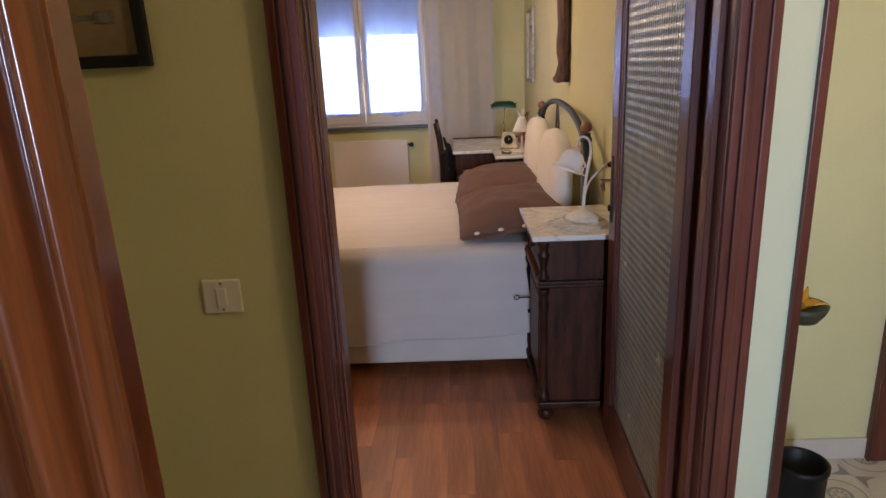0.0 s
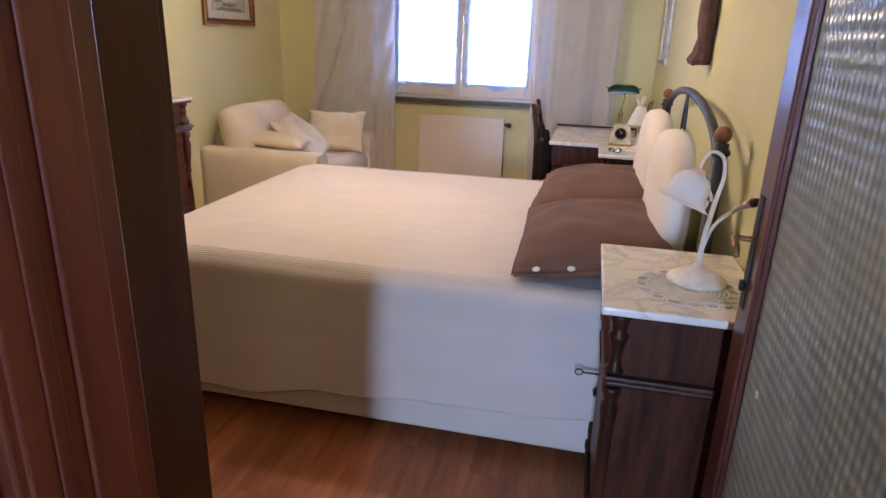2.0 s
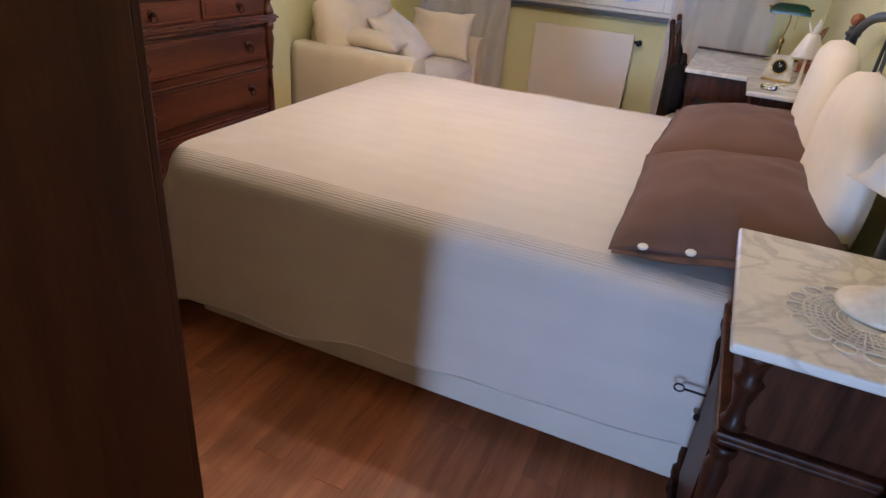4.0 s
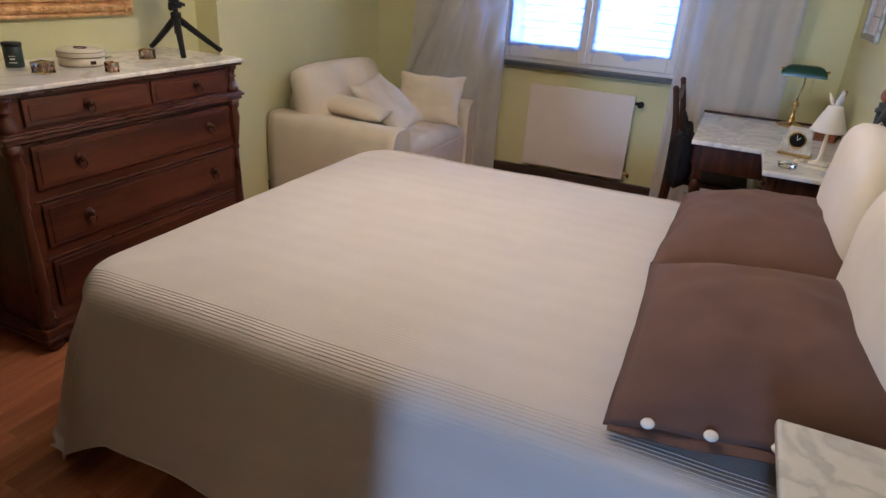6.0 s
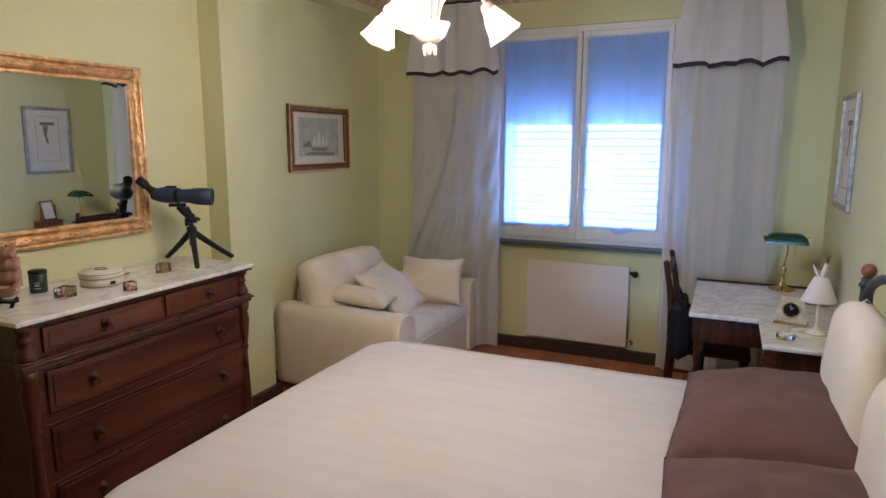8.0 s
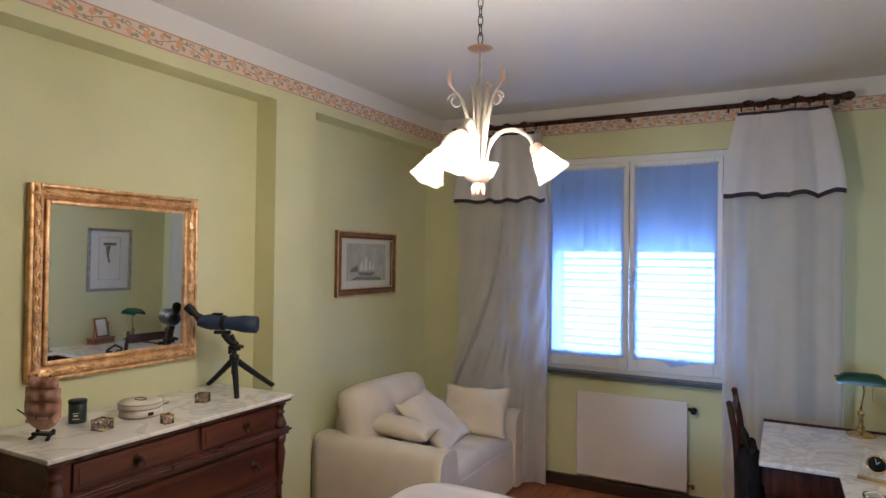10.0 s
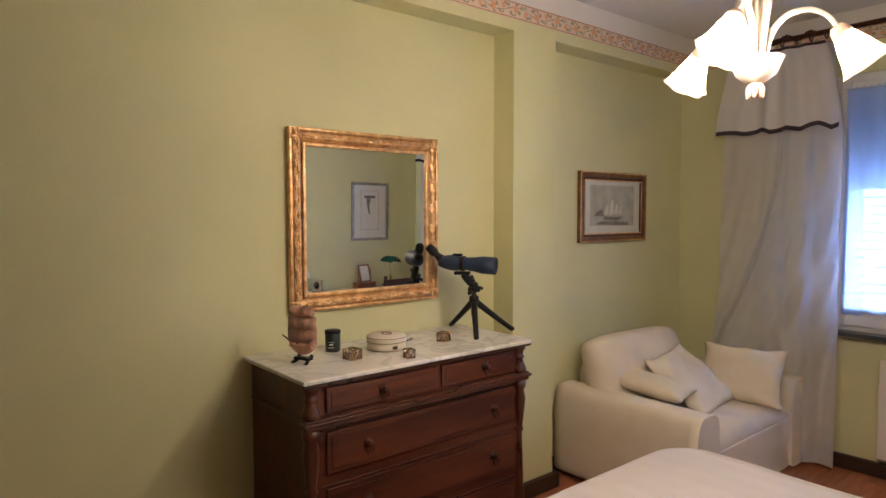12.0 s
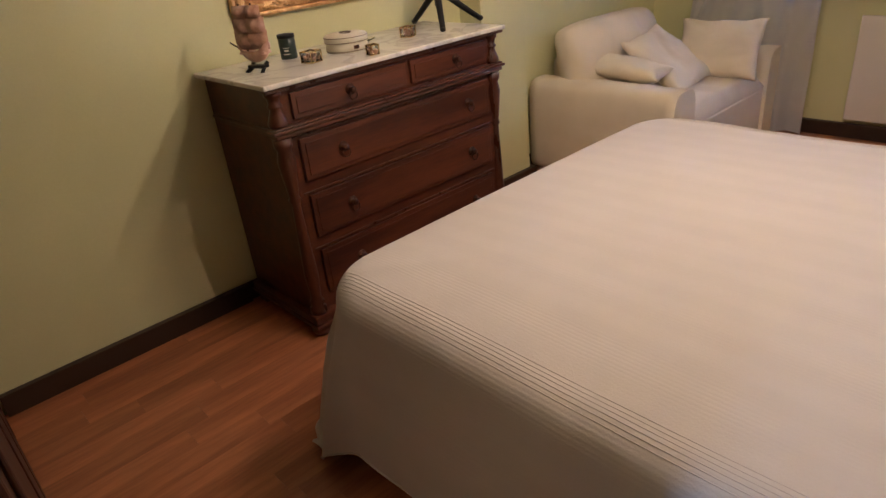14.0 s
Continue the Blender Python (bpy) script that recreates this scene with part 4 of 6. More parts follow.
def head_cushion(y, seed):
    c = thing("headboard_cushion", (0.750, y, 0.615), "white upright cushion with a rounded top, tied to the iron headboard", "cushion", 0, "headboard cushions")
    W, H = 0.77, 0.49
    bm = BM()
    for s in (-1, 1):
        def f(u, v, s=s):
            a = 2 * u - 1
            zz = v
            half = W / 2 * (1 - 0.02 * math.cos(zz * 3)) * (1 - max(0, (zz - 0.30) / 0.70) ** 2.5) ** 0.55 if zz < 1 else 0.0
            t = max(0.0, (1 - abs(a) ** 3.0) * (1 - abs(2 * zz - 1) ** 5)) ** 0.45
            wr = 0.006 * noise.noise(Vector((a * 2.5 + seed, zz * 4, seed)))
            return (s * (0.066 * t + 0.002) + wr * t + 0.02 * zz, a * half, zz * H)
        surf(bm, f, 26, 26)
    bmesh.ops.remove_doubles(bm, verts=bm.verts, dist=0.005)
    part("cushion_body", bm, BOUCLE, c)
    bm = BM()
    tube(bm, [(0.02, 0.2, H * 0.86), (0.06, 0.2, H * 0.95), (0.085, 0.2, H * 0.9), (0.06, 0.205, H * 0.8)], 0.004, 6)
    part("tie", bm, BOUCLE, c)


head_cushion(3.70, 1)
head_cushion(4.46, 6)


# ---- nightstands ----
def nightstand(y0, y1, top, lab, col=True):
    n = thing("nightstand", (0.53, (y0 + y1) / 2, 0), lab, "nightstand", 0, "marble-topped nightstands")
    h, D = (y1 - y0) / 2, 0.375
    bm = BM()
    bx(bm, -0.015, D, -h, h, top - 0.022, top, 0.006, 3)
    part("top", bm, MARBLE, n, "white veined marble top")
    bm = BM()
    bx(bm, 0.045, D, -h + 0.03, h - 0.03, 0.085, top - 0.023, 0.003)
    part("body", bm, DARK, n)
    bm = BM()
    bx(bm, 0.012, D, -h + 0.012, h - 0.012, 0.055, 0.085, 0.006)
    part("plinth", bm, DARK, n)
    bm = BM()
    bx(bm, 0.006, D, -h + 0.010, h - 0.010, top - 0.205, top - 0.188, 0.006)
    bx(bm, 0.014, D, -h + 0.018, h - 0.018, top - 0.222, top - 0.206, 0.006)
    part("moulding", bm, DARK, n)
    for s in (-1, 1):
        y = s * (h - 0.038)
        bm = BM()
        lathe(bm, [(0.020, 0), (0.026, 0.01), (0.018, 0.02), (0.014, 0.05), (0.022, 0.09), (0.027, 0.105), (0.018, 0.115), (0.020, 0.135), (0.027, 0.150), (0.027, 0.164)], 14, pose(0.034, y, top - 0.187))
        part("upper_column", bm, DARK, n)
        bm = BM()
        zz = top - 0.223
        lathe(bm, [(0.026, 0.086), (0.026, 0.115), (0.018, 0.125), (0.022, 0.16), (0.017, 0.25), (0.019, zz - 0.12), (0.024, zz - 0.06), (0.017, zz - 0.04), (0.026, zz - 0.015), (0.026, zz)], 14, pose(0.034, y, 0))
        part("lower_column", bm, DARK, n)
        bm = BM()
        lathe(bm, [(0.012, 0), (0.026, 0.006), (0.036, 0.026), (0.030, 0.045), (0.020, 0.054)], 14, pose(0.045, y, 0))
        part("foot", bm, DARK, n)
        bm = BM()
        bx(bm, D - 0.06, D - 0.02, y - 0.02, y + 0.02, 0, 0.054, 0.004)
        part("foot", bm, DARK, n)
    bm = BM()
    bx(bm, 0.028, 0.044, -h + 0.075, h - 0.075, 0.12, top - 0.245, 0.004)
    bx(bm, 0.022, 0.028, -h + 0.11, h - 0.11, 0.16, top - 0.285, 0.004)
    d = part("door", bm, DARK, n, "dark panelled door")
    bm = BM()
    tube(bm, [(0.028, h - 0.10, 0.405), (-0.01, h - 0.10, 0.405), (-0.028, h - 0.10, 0.405)], 0.003, 6)
    tube(bm, [(-0.028 + 0.012 * (math.cos(a) - 1), h - 0.10, 0.405 + 0.011 * math.sin(a)) for a in [2 * math.pi * k / 10 for k in range(11)]], 0.0022, 6)
    part("key", bm, BLACK, d, "small iron key in the lock")
    bm = BM()
    bx(bm, 0.026, 0.044, -h + 0.075, h - 0.075, top - 0.170, top - 0.04, 0.004)
    dr = part("drawer", bm, DARK, n, "dark drawer front")
    bm = BM()
    lathe(bm, [(0.004, 0), (0.006, 0.008), (0.012, 0.014), (0.010, 0.022), (0, 0.025)], 12, pose(0.026, 0, top - 0.105, 0, -90))
    part("knob", bm, DARK, dr)
    bm = BM()
    lathe(bm, [(0.007, 0), (0.010, 0.008), (0.007, 0.016), (0, 0.018)], 10, pose(0.028, h - 0.10, 0.335, 0, -90))
    part("lock_boss", bm, BLACK, d)
    return n


nightstand(2.60, 3.115, 0.81, "dark-stained wooden nightstand with a marble top, by the glazed door")
nightstand(4.99, 5.425, 0.775, "dark-stained wooden nightstand with a marble top, between bed and desk")


# ---- desk and chair ----
def desk():
    d = thing("desk", (0.195, 5.49, 0), "small dark wooden writing desk with a pale marbled top", "desk")
    W, D, H = 0.728, 0.86, 0.757
    bm = BM()
    bx(bm, 0, W, 0, D, H - 0.024, H, 0.005, 2)
    part("top", bm, MARBLE, d, "pale veined marble desk top")
    bm = BM()
    bx(bm, 0.0, W, D - 0.012, D - 0.001, H + 0.0005, H + 0.015, 0.002)
    part("back_edge", bm, DARK, d)
    bm = BM()
    bx(bm, 0.025, W - 0.01, 0.03, D - 0.03, H - 0.16, H - 0.025, 0.004)
    part("apron", bm, DARK, d)
    bm = BM()
    bx(bm, 0.013, 0.024, 0.10, D - 0.10, H - 0.145, H - 0.04, 0.004)
    dr = part("drawer", bm, DARK, d)
    bm = BM()
    ball(bm, (0.006, D / 2, H - 0.09), 0.011)
    part("knob", bm, DARK, dr)
    for x in (0.055, W - 0.05):
        for y in (0.06, D - 0.06):
            bm = BM()
            bx(bm, x - 0.025, x + 0.025, y - 0.025, y + 0.025, 0.55, H - 0.161, 0.004)
            lathe(bm, [(0.014, 0), (0.022, 0.01), (0.016, 0.05), (0.020, 0.2), (0.028, 0.42), (0.018, 0.46), (0.026, 0.50), (0.022, 0.55)], 12, pose(x, y, 0))
            part("leg", bm, DARK, d)


desk()


def chair():
    c = thing("chair", (0.095, 5.97, 0), "dark wooden chair with a tall back, pushed against the desk", "chair")
    for y in (-0.20, 0.20):
        bm = BM()
        tube(bm, [(-0.03, y, 0), (-0.015, y, 0.22), (0, y, 0.45), (-0.012, y, 0.75), (-0.045, y, 0.945)], [0.017, 0.018, 0.021, 0.018, 0.015], 8)
        ball(bm, (-0.047, y, 0.955), 0.017)
        part("back_post", bm, DARK, c)
        bm = BM()
        tube(bm, [(0.40, y * 0.98, 0), (0.39, y * 0.98, 0.44)], [0.014, 0.021], 8)
        part("leg", bm, DARK, c)
    for z, hh in ((0.86, 0.075), (0.62, 0.05)):
        bm = BM()
        bx(bm, -0.045 if z > 0.8 else -0.022, -0.028 if z > 0.8 else -0.005, -0.185, 0.185, z, z + hh, 0.006)
        part("back_rail", bm, DARK, c)
    bm = BM()
    bx(bm, -0.01, 0.42, -0.215, 0.215, 0.44, 0.475, 0.012, 3)
    part("seat", bm, DARK, c)
    for y in (-0.2, 0.2):
        bm = BM()
        tube(bm, [(-0.01, y, 0.2), (0.39, y, 0.2)], 0.010, 6)
        part("stretcher", bm, DARK, c)


chair()
bag = thing("bag", (0.150, 5.70, 0.46), "black leather handbag hanging from the chair back", "bag")
bm = BM()
for s in (-1, 1):
    surf(bm, lambda u, v, s=s: (s * (0.066 * max(0, (1 - (2 * u - 1) ** 4) * (1 - (2 * v - 1) ** 6)) ** 0.5) + 0.012 * noise.noise(Vector((u * 5, v * 5, s))), (u - 0.5) * 0.22 * (1.1 - 0.25 * v), 0.29 * v), 16, 16)
part("bag_body", bm, LEATHER, bag)
bm = BM()
tube(bm, [(0, -0.06, 0.28), (-0.02, -0.07, 0.35), (-0.03, 0.0, 0.39), (-0.02, 0.07, 0.35), (0, 0.06, 0.28)], 0.010, 8)
part("strap", bm, LEATHER, bag)
bm = BM()
for k in range(5):
    ball(bm, (0.01 + 0.01 * math.sin(k * 3), -0.05 + 0.026 * k, 0.29 + 0.022 * math.sin(k * 1.9)), 0.028, 0.8, 1, 1, 8)
part("gathered_top", bm, LEATHER, bag)


# ---- chest of drawers ----
def chest():
    c = thing("chest_of_drawers", (-2.375, 3.36, 0), "antique reddish-brown chest of drawers with marble top and turned corner columns", "chest of drawers")
    D, W, H = 0.535, 1.20, 1.015
    xf = D - 0.045
    bm = BM()
    bx(bm, 0, D, 0, W, H - 0.018, H, 0.005, 3)
    part("top", bm, MARBLE, c, "white veined marble top")
    bm = BM()
    bx(bm, 0.005, xf, 0.035, W - 0.035, 0.10, H - 0.0185, 0.003)
    part("body", bm, CHESTW, c)
    bm = BM()
    bx(bm, 0.005, D - 0.012, 0.012, W - 0.012, 0.062, 0.0995, 0.006)
    bx(bm, 0.005, D - 0.004, 0.006, W - 0.006, 0.045, 0.0625, 0.005)
    part("plinth", bm, CHESTW, c)
    bm = BM()
    for z0, z1, o in ((0.840, 0.852, 0.006), (0.8525, 0.860, -0.003), (0.822, 0.8395, -0.004)):
        bx(bm, xf - 0.02, D - 0.012 + o, 0.012 - o, W - 0.012 + o, z0, z1, 0.005, 3)
        bx(bm, 0.02, xf - 0.021, 0.030 - o, 0.0345, z0, z1, 0.003)
    part("waist_moulding", bm, CHESTV, c)
    bm = BM()
    bx(bm, xf - 0.01, D - 0.012, 0.006, W - 0.006, H - 0.032, H - 0.0185, 0.004)
    part("top_moulding", bm, CHESTV, c)
    for y in (0.052, W - 0.052):
        bm = BM()
        lathe(bm, [(0.032, 0), (0.036, 0.010), (0.034, 0.022), (0.024, 0.045), (0.019, 0.062), (0.026, 0.069), (0.026, 0.075), (0.020, 0.082), (0.023, 0.10), (0.031, 0.108), (0.031, 0.1225)], 18, pose(D - 0.050, y, 0.8605))
        part("upper_column", bm, CHESTV, c, "turned vase-shaped corner column")
        bm = BM()
        lathe(bm, [(0.033, 0.10), (0.033, 0.125), (0.024, 0.133), (0.030, 0.150), (0.022, 0.165), (0.021, 0.185), (0.028, 0.26), (0.024, 0.36), (0.019, 0.50), (0.017, 0.57), (0.024, 0.585), (0.019, 0.60), (0.026, 0.66), (0.033, 0.735), (0.025, 0.775), (0.033, 0.788), (0.034, 0.8215)], 18, pose(D - 0.050, y, 0))
        part("lower_column", bm, CHESTV, c, "long turned corner column")
        bm = BM()
        lathe(bm, [(0.016, 0), (0.034, 0.006), (0.042, 0.022), (0.036, 0.040), (0.028, 0.0448)], 18, pose(D - 0.052, y, 0))
        part("bun_foot", bm, CHESTV, c)
        bm = BM()
        bx(bm, 0.02, 0.08, y - 0.03, y + 0.03, 0, 0.0448, 0.004)
        part("back_foot", bm, CHESTW, c)
    rows = [(0.872, 0.966, ((0.110, 0.635), (0.662, 1.095))), (0.640, 0.800, ((0.110, 1.095),)), (0.412, 0.584, ((0.110, 1.095),)), (0.165, 0.356, ((0.110, 1.095),))]
    for r, (z0, z1, spans) in enumerate(rows):
        for a, b in spans:
            bm = BM()
            bx(bm, xf, xf + 0.012, a, b, z0, z1, 0.003)
            bx(bm, xf + 0.0121, xf + 0.016, a + 0.018, b - 0.018, z0 + 0.018, z1 - 0.018, 0.002)
            d = part("drawer", bm, CHESTW, c, "reddish-brown drawer front")
            ys = ((0.357,) if a < 0.3 else (0.908,)) if r == 0 else (0.285, 0.962)
            for y in ys:
                zc = (z0 + z1) / 2 + 0.005
                bm = BM()
                lathe(bm, [(0.021, 0), (0.021, 0.003), (0.010, 0.005), (0.008, 0.014), (0.013, 0.020), (0.010, 0.027), (0, 0.028)], 14, pose(xf + 0.016, y, zc, 0, 90))
                tube(bm, [(xf + 0.035, y + 0.017 * math.sin(t), zc - 0.003 - 0.017 * (1 - math.cos(t))) for t in [2 * math.pi * k / 12 for k in range(13)]], 0.0026, 6)
                part("ring_handle", bm, DARK, d, "dark round ring handle")
            if r:
                bm = BM()
                bx(bm, xf - 0.008, xf + 0.006, a - 0.02, b + 0.02, z1 + 0.006, z1 + 0.014, 0.002)
                part("drawer_rail", bm, CHESTV, c)


chest()


# ---- sofa ----
def sofa():
    s = thing("sofa", (-2.35, 5.33, 0), "small cream slipcovered sofa in the wall recess beside the curtain", "sofa")
    L, D = 1.36, 0.93
    bm = BM()
    bx(bm, 0.02, D - 0.03, 0.14, L - 0.14, 0.02, 0.30, 0.03, 3)
    part("base", bm, COVER, s)
    for y in (0.0, L - 0.2):
        bm = BM()
        surf(bm, lambda u, v, y=y: (0.0 + D * (1.0 - 0.0) * v, y + 0.10 + 0.115 * (1 if abs(math.cos(math.pi * 2 * u)) > 2 else 1) * math.copysign(abs(math.cos(2 * math.pi * u)) ** 0.55, math.cos(2 * math.pi * u)), 0.29 + 0.275 * math.copysign(abs(math.sin(2 * math.pi * u)) ** (0.42 if math.sin(2 * math.pi * u) > 0 else 0.15), math.sin(2 * math.pi * u)) + 0.006 * noise.noise(Vector((u * 6, v * 5, y)))), 40, 16)
        bmesh.ops.remove_doubles(bm, verts=bm.verts, dist=0.002)
        for e0 in (0.0, D):
            ring = [vv for vv in bm.verts if abs(vv.co.x - e0) < 0.002]
            ring.sort(key=lambda q, y=y: math.atan2(q.co.z - 0.29, q.co.y - y - 0.10))
            g = bm.faces.new(ring)
            if e0:
                r = bmesh.ops.inset_individual(bm, faces=[g], thickness=0.035, depth=0.022)
        part("arm", bm, COVER, s, "rounded cream arm")
    bm = BM()
    bx(bm, 0.0, 0.20, 0.20, L - 0.20, 0.10, 0.66, 0.05, 4)
    part("back", bm, COVER, s)
    bm = cushion(BM(), D - 0.20, L - 0.42, 0.22, pose(0.20 + (D - 0.20) / 2 - 0.02, L / 2, 0.345), 24, 0.01, 9, 0.0, 0.22)
    part("seat_cushion", bm, COVER, s, "cream box seat cushion")
    bm = BM()
    bx(bm, D - 0.05, D - 0.022, 0.2, L - 0.2, 0.015, 0.335, 0.012, 3)
    part("skirt", bm, COVER, s)
    for x in (0.06, D - 0.08):
        for y in (0.08, L - 0.08):
            bm = BM()
            bx(bm, x - 0.02, x + 0.02, y - 0.02, y + 0.02, 0, 0.03)
            part("foot", bm, DARK, s)


sofa()
for k, (nm, at, size, rot, lab) in enumerate((
        ("back_cushion", (-2.13, 5.86, 0.625), (0.47, 0.90, 0.27), (0, -107, -3), "large cream back cushion leaning on the sofa back"),
        ("throw_pillow", (-1.655, 6.27, 0.60), (0.50, 0.37, 0.16), (62, 0, 10), "cream square throw pillow leaning on the sofa arm"),
        ("throw_pillow", (-1.80, 5.93, 0.595), (0.47, 0.46, 0.13), (6, 38, 8), "cream throw pillow lying slanted on the sofa"),
        ("throw_pillow", (-1.89, 5.62, 0.600), (0.50, 0.20, 0.11), (8, 6, 4), "flat cream bolster pillow on the sofa by the arm"))):
    t = thing(nm, at, lab, "cushion", 0, "sofa cushions")
    t.matrix_world = pose(*at, *rot)
    part("cushion_body", cushion(BM(), *size, Matrix.Identity(4), 34, 0.09 if k else 0.0, 20 + k, 0.0, 0.5 if k else 0.36, 1.0 if k else 0.5, 0.0 if k else 0.10), COVER, t)


# ---- wardrobe ----
def wardrobe():
    w = thing("wardrobe", (-2.38, YS, 0), "tall plain dark brown wooden wardrobe beside the bedroom door", "wardrobe")
    W, D, H = 1.98, 0.585, 2.35
    bm = BM()
    bx(bm, 0, W, 0.004, D, 0.08, H, 0.004)
    part("carcass", bm, WARDW, w)
    bm = BM()
    bx(bm, 0.02, W - 0.0, 0.02, D - 0.03, 0, 0.0795)
    part("plinth", bm, WARDW, w)
    for k in range(4):
        bm = BM()
        bx(bm, k * W / 4 + 0.004, (k + 1) * W / 4 - 0.004, D + 0.001, D + 0.022, 0.085, H - 0.01, 0.004)
        bx(bm, k * W / 4 + 0.07, (k + 1) * W / 4 - 0.07, D + 0.0221, D + 0.028, 0.16, H - 0.09, 0.004)
        d = part("door", bm, WARDW, w)
        bm = BM()
        ball(bm, ((k + (0.88 if k % 2 == 0 else 0.12)) * W / 4, D + 0.035, 1.05), 0.012)
        part("knob", bm, BRASS, d)


wardrobe()


# ---- chandelier ----
def chandelier():
    c = thing("chandelier", (-0.64, 4.115, 1.94), "white metal chandelier with three lit tulip shades on a chain", "chandelier")
    bm = BM()
    lathe(bm, [(0.004, 0.022), (0.03, 0.026), (0.052, 0.045), (0.066, 0.080), (0.070, 0.088), (0.060, 0.088), (0.03, 0.075), (0, 0.07)], 24)
    part("bowl", bm, METALW, c)
    bm = BM()
    for k in range(5):
        a = 2 * math.pi * k / 5
        tube(bm, [(0.006 * math.cos(a), 0.006 * math.sin(a), 0.024), (0.016 * math.cos(a), 0.016 * math.sin(a), 0.005), (0.017 * math.cos(a), 0.017 * math.sin(a), -0.012), (0.022 * math.cos(a), 0.022 * math.sin(a), -0.02)], [0.008, 0.009, 0.007, 0.002], 6)
    part("drop_flower", bm, PEACH, c, "peach metal flower under the bowl")
    bm = BM()
    tube(bm, [(0, 0, 0.07), (0, 0, 0.48)], [0.006, 0.005], 8)
    part("stem", bm, METALW, c)
    for k in range(3):
        bm = BM()
        a = radians(37 + 120 * k)
        tube(bm, [(0.020 * math.cos(a), 0.020 * math.sin(a), 0.08), (0.022 * math.cos(a), 0.022 * math.sin(a), 0.22), (0.026 * math.cos(a), 0.026 * math.sin(a), 0.33), (0.044 * math.cos(a), 0.044 * math.sin(a), 0.365)], [0.009, 0.012, 0.015, 0.004], 8, 0.5)
        part("stem_leaf", bm, METALW, c, "long curled white metal leaf")
    bm = BM()
    lathe(bm, [(0.003, 0), (0.035, 0.004), (0.045, 0.010), (0.035, 0.015), (0.004, 0.020)], 20, pose(0, 0, 0.48))
    part("saucer", bm, PEACH, c, "small peach metal saucer")
    top = ZC - 1.94
    n = 12
    for k in range(n):
        bm = BM()
        z = 0.508 + (top - 0.53) * (k + 0.5) / n
        h = (top - 0.53) / n * 0.68
        pts = [(0.009 * math.cos(t), 0, z + h * math.sin(t)) for t in [2 * math.pi * i / 12 for i in range(13)]]
        if k % 2:
            pts = [(0, p[0], p[2]) for p in pts]
        tube(bm, pts, 0.0021, 5)
        part("chain_link", bm, IRON, c)
    bm = BM()
    lathe(bm, [(0.045, 0), (0.045, -0.01), (0.02, -0.035), (0.004, -0.04)], 18, pose(0, 0, top - 0.001))
    part("ceiling_rose", bm, METALW, c)
    for k, az in enumerate((40, 160, 280)):
        a = radians(az)
        ca, sa = math.cos(a), math.sin(a)
        bm = BM()
        tube(bm, [(0.02 * ca, 0.02 * sa, 0.08), (0.035 * ca, 0.035 * sa, 0.15), (0.075 * ca, 0.075 * sa, 0.20), (0.13 * ca, 0.13 * sa, 0.213), (0.175 * ca, 0.175 * sa, 0.195), (0.20 * ca, 0.20 * sa, 0.165)], [0.009, 0.009, 0.008, 0.008, 0.007, 0.007], 8)
        arm = part("arm", bm, METALW, c)
        m = Matrix.Translation((0.205 * ca, 0.205 * sa, 0.155)) @ Matrix.Rotation(a, 4, "Z") @ Matrix.Rotation(radians(142), 4, "Y")
        bm = BM()
        lathe(bm, [(0.004, -0.014), (0.016, -0.012), (0.024, 0.002), (0.027, 0.016), (0.020, 0.018)], 16, m)
        part("shade_holder", bm, PEACH, arm, "peach metal shade holder")
        bm = BM()
        lathe(bm, [(0.018, 0.006), (0.026, 0.02), (0.038, 0.05), (0.048, 0.082), (0.060, 0.112), (0.065, 0.118)], 36, m, 0.09, 6)
        part("shade", bm, SHADE, arm, "lit frosted glass tulip shade")
        lamp("bulb", "POINT", Matrix.Translation((-0.64, 4.115, 1.94)) @ m @ pose(0, 0, 0.075), BULB, WARM, 0.022)
        a2 = a + radians(60)
        cb, sb = math.cos(a2), math.sin(a2)
        bm = BM()
        tube(bm, [(0.02 * cb, 0.02 * sb, 0.10), (0.035 * cb, 0.035 * sb, 0.20), (0.060 * cb, 0.060 * sb, 0.30), (0.098 * cb, 0.098 * sb, 0.345)], [0.007, 0.007, 0.006, 0.004], 7)
        tube(bm, [((0.085 + 0.028 * math.cos(t) * (1 - t / 14)) * cb, (0.085 + 0.028 * math.cos(t) * (1 - t / 14)) * sb, 0.300 + 0.028 * math.sin(t) * (1 - t / 14)) for t in [0.4 * i for i in range(20)]], 0.0035, 6)
        lf = part("leaf_branch", bm, METALW, c, "curled white metal leaf branch")
        bm = BM()
        tube(bm, [(0.096 * cb, 0.096 * sb, 0.342), (0.108 * cb, 0.108 * sb, 0.360), (0.110 * cb, 0.110 * sb, 0.376), (0.108 * cb, 0.108 * sb, 0.392), (0.112 * cb, 0.112 * sb, 0.404)], [0.004, 0.008, 0.009, 0.006, 0.0015], 7)
        part("bud", bm, PEACH, lf, "peach metal bud")


BULB = 22.0
chandelier()


# ---- mirror and pictures ----
def frame_bars(bm, w, h, f, t0, t1, r=0.004):
    """Four mitred-looking bars round an opening, in the y-z plane; thickness along x."""
    for y0, y1, z0, z1 in ((0, f, 0, h), (w - f, w, 0, h), (f, w - f, 0, f), (f, w - f, h - f, h)):
        bx(bm, t0, t1, y0, y1, z0, z1, r)


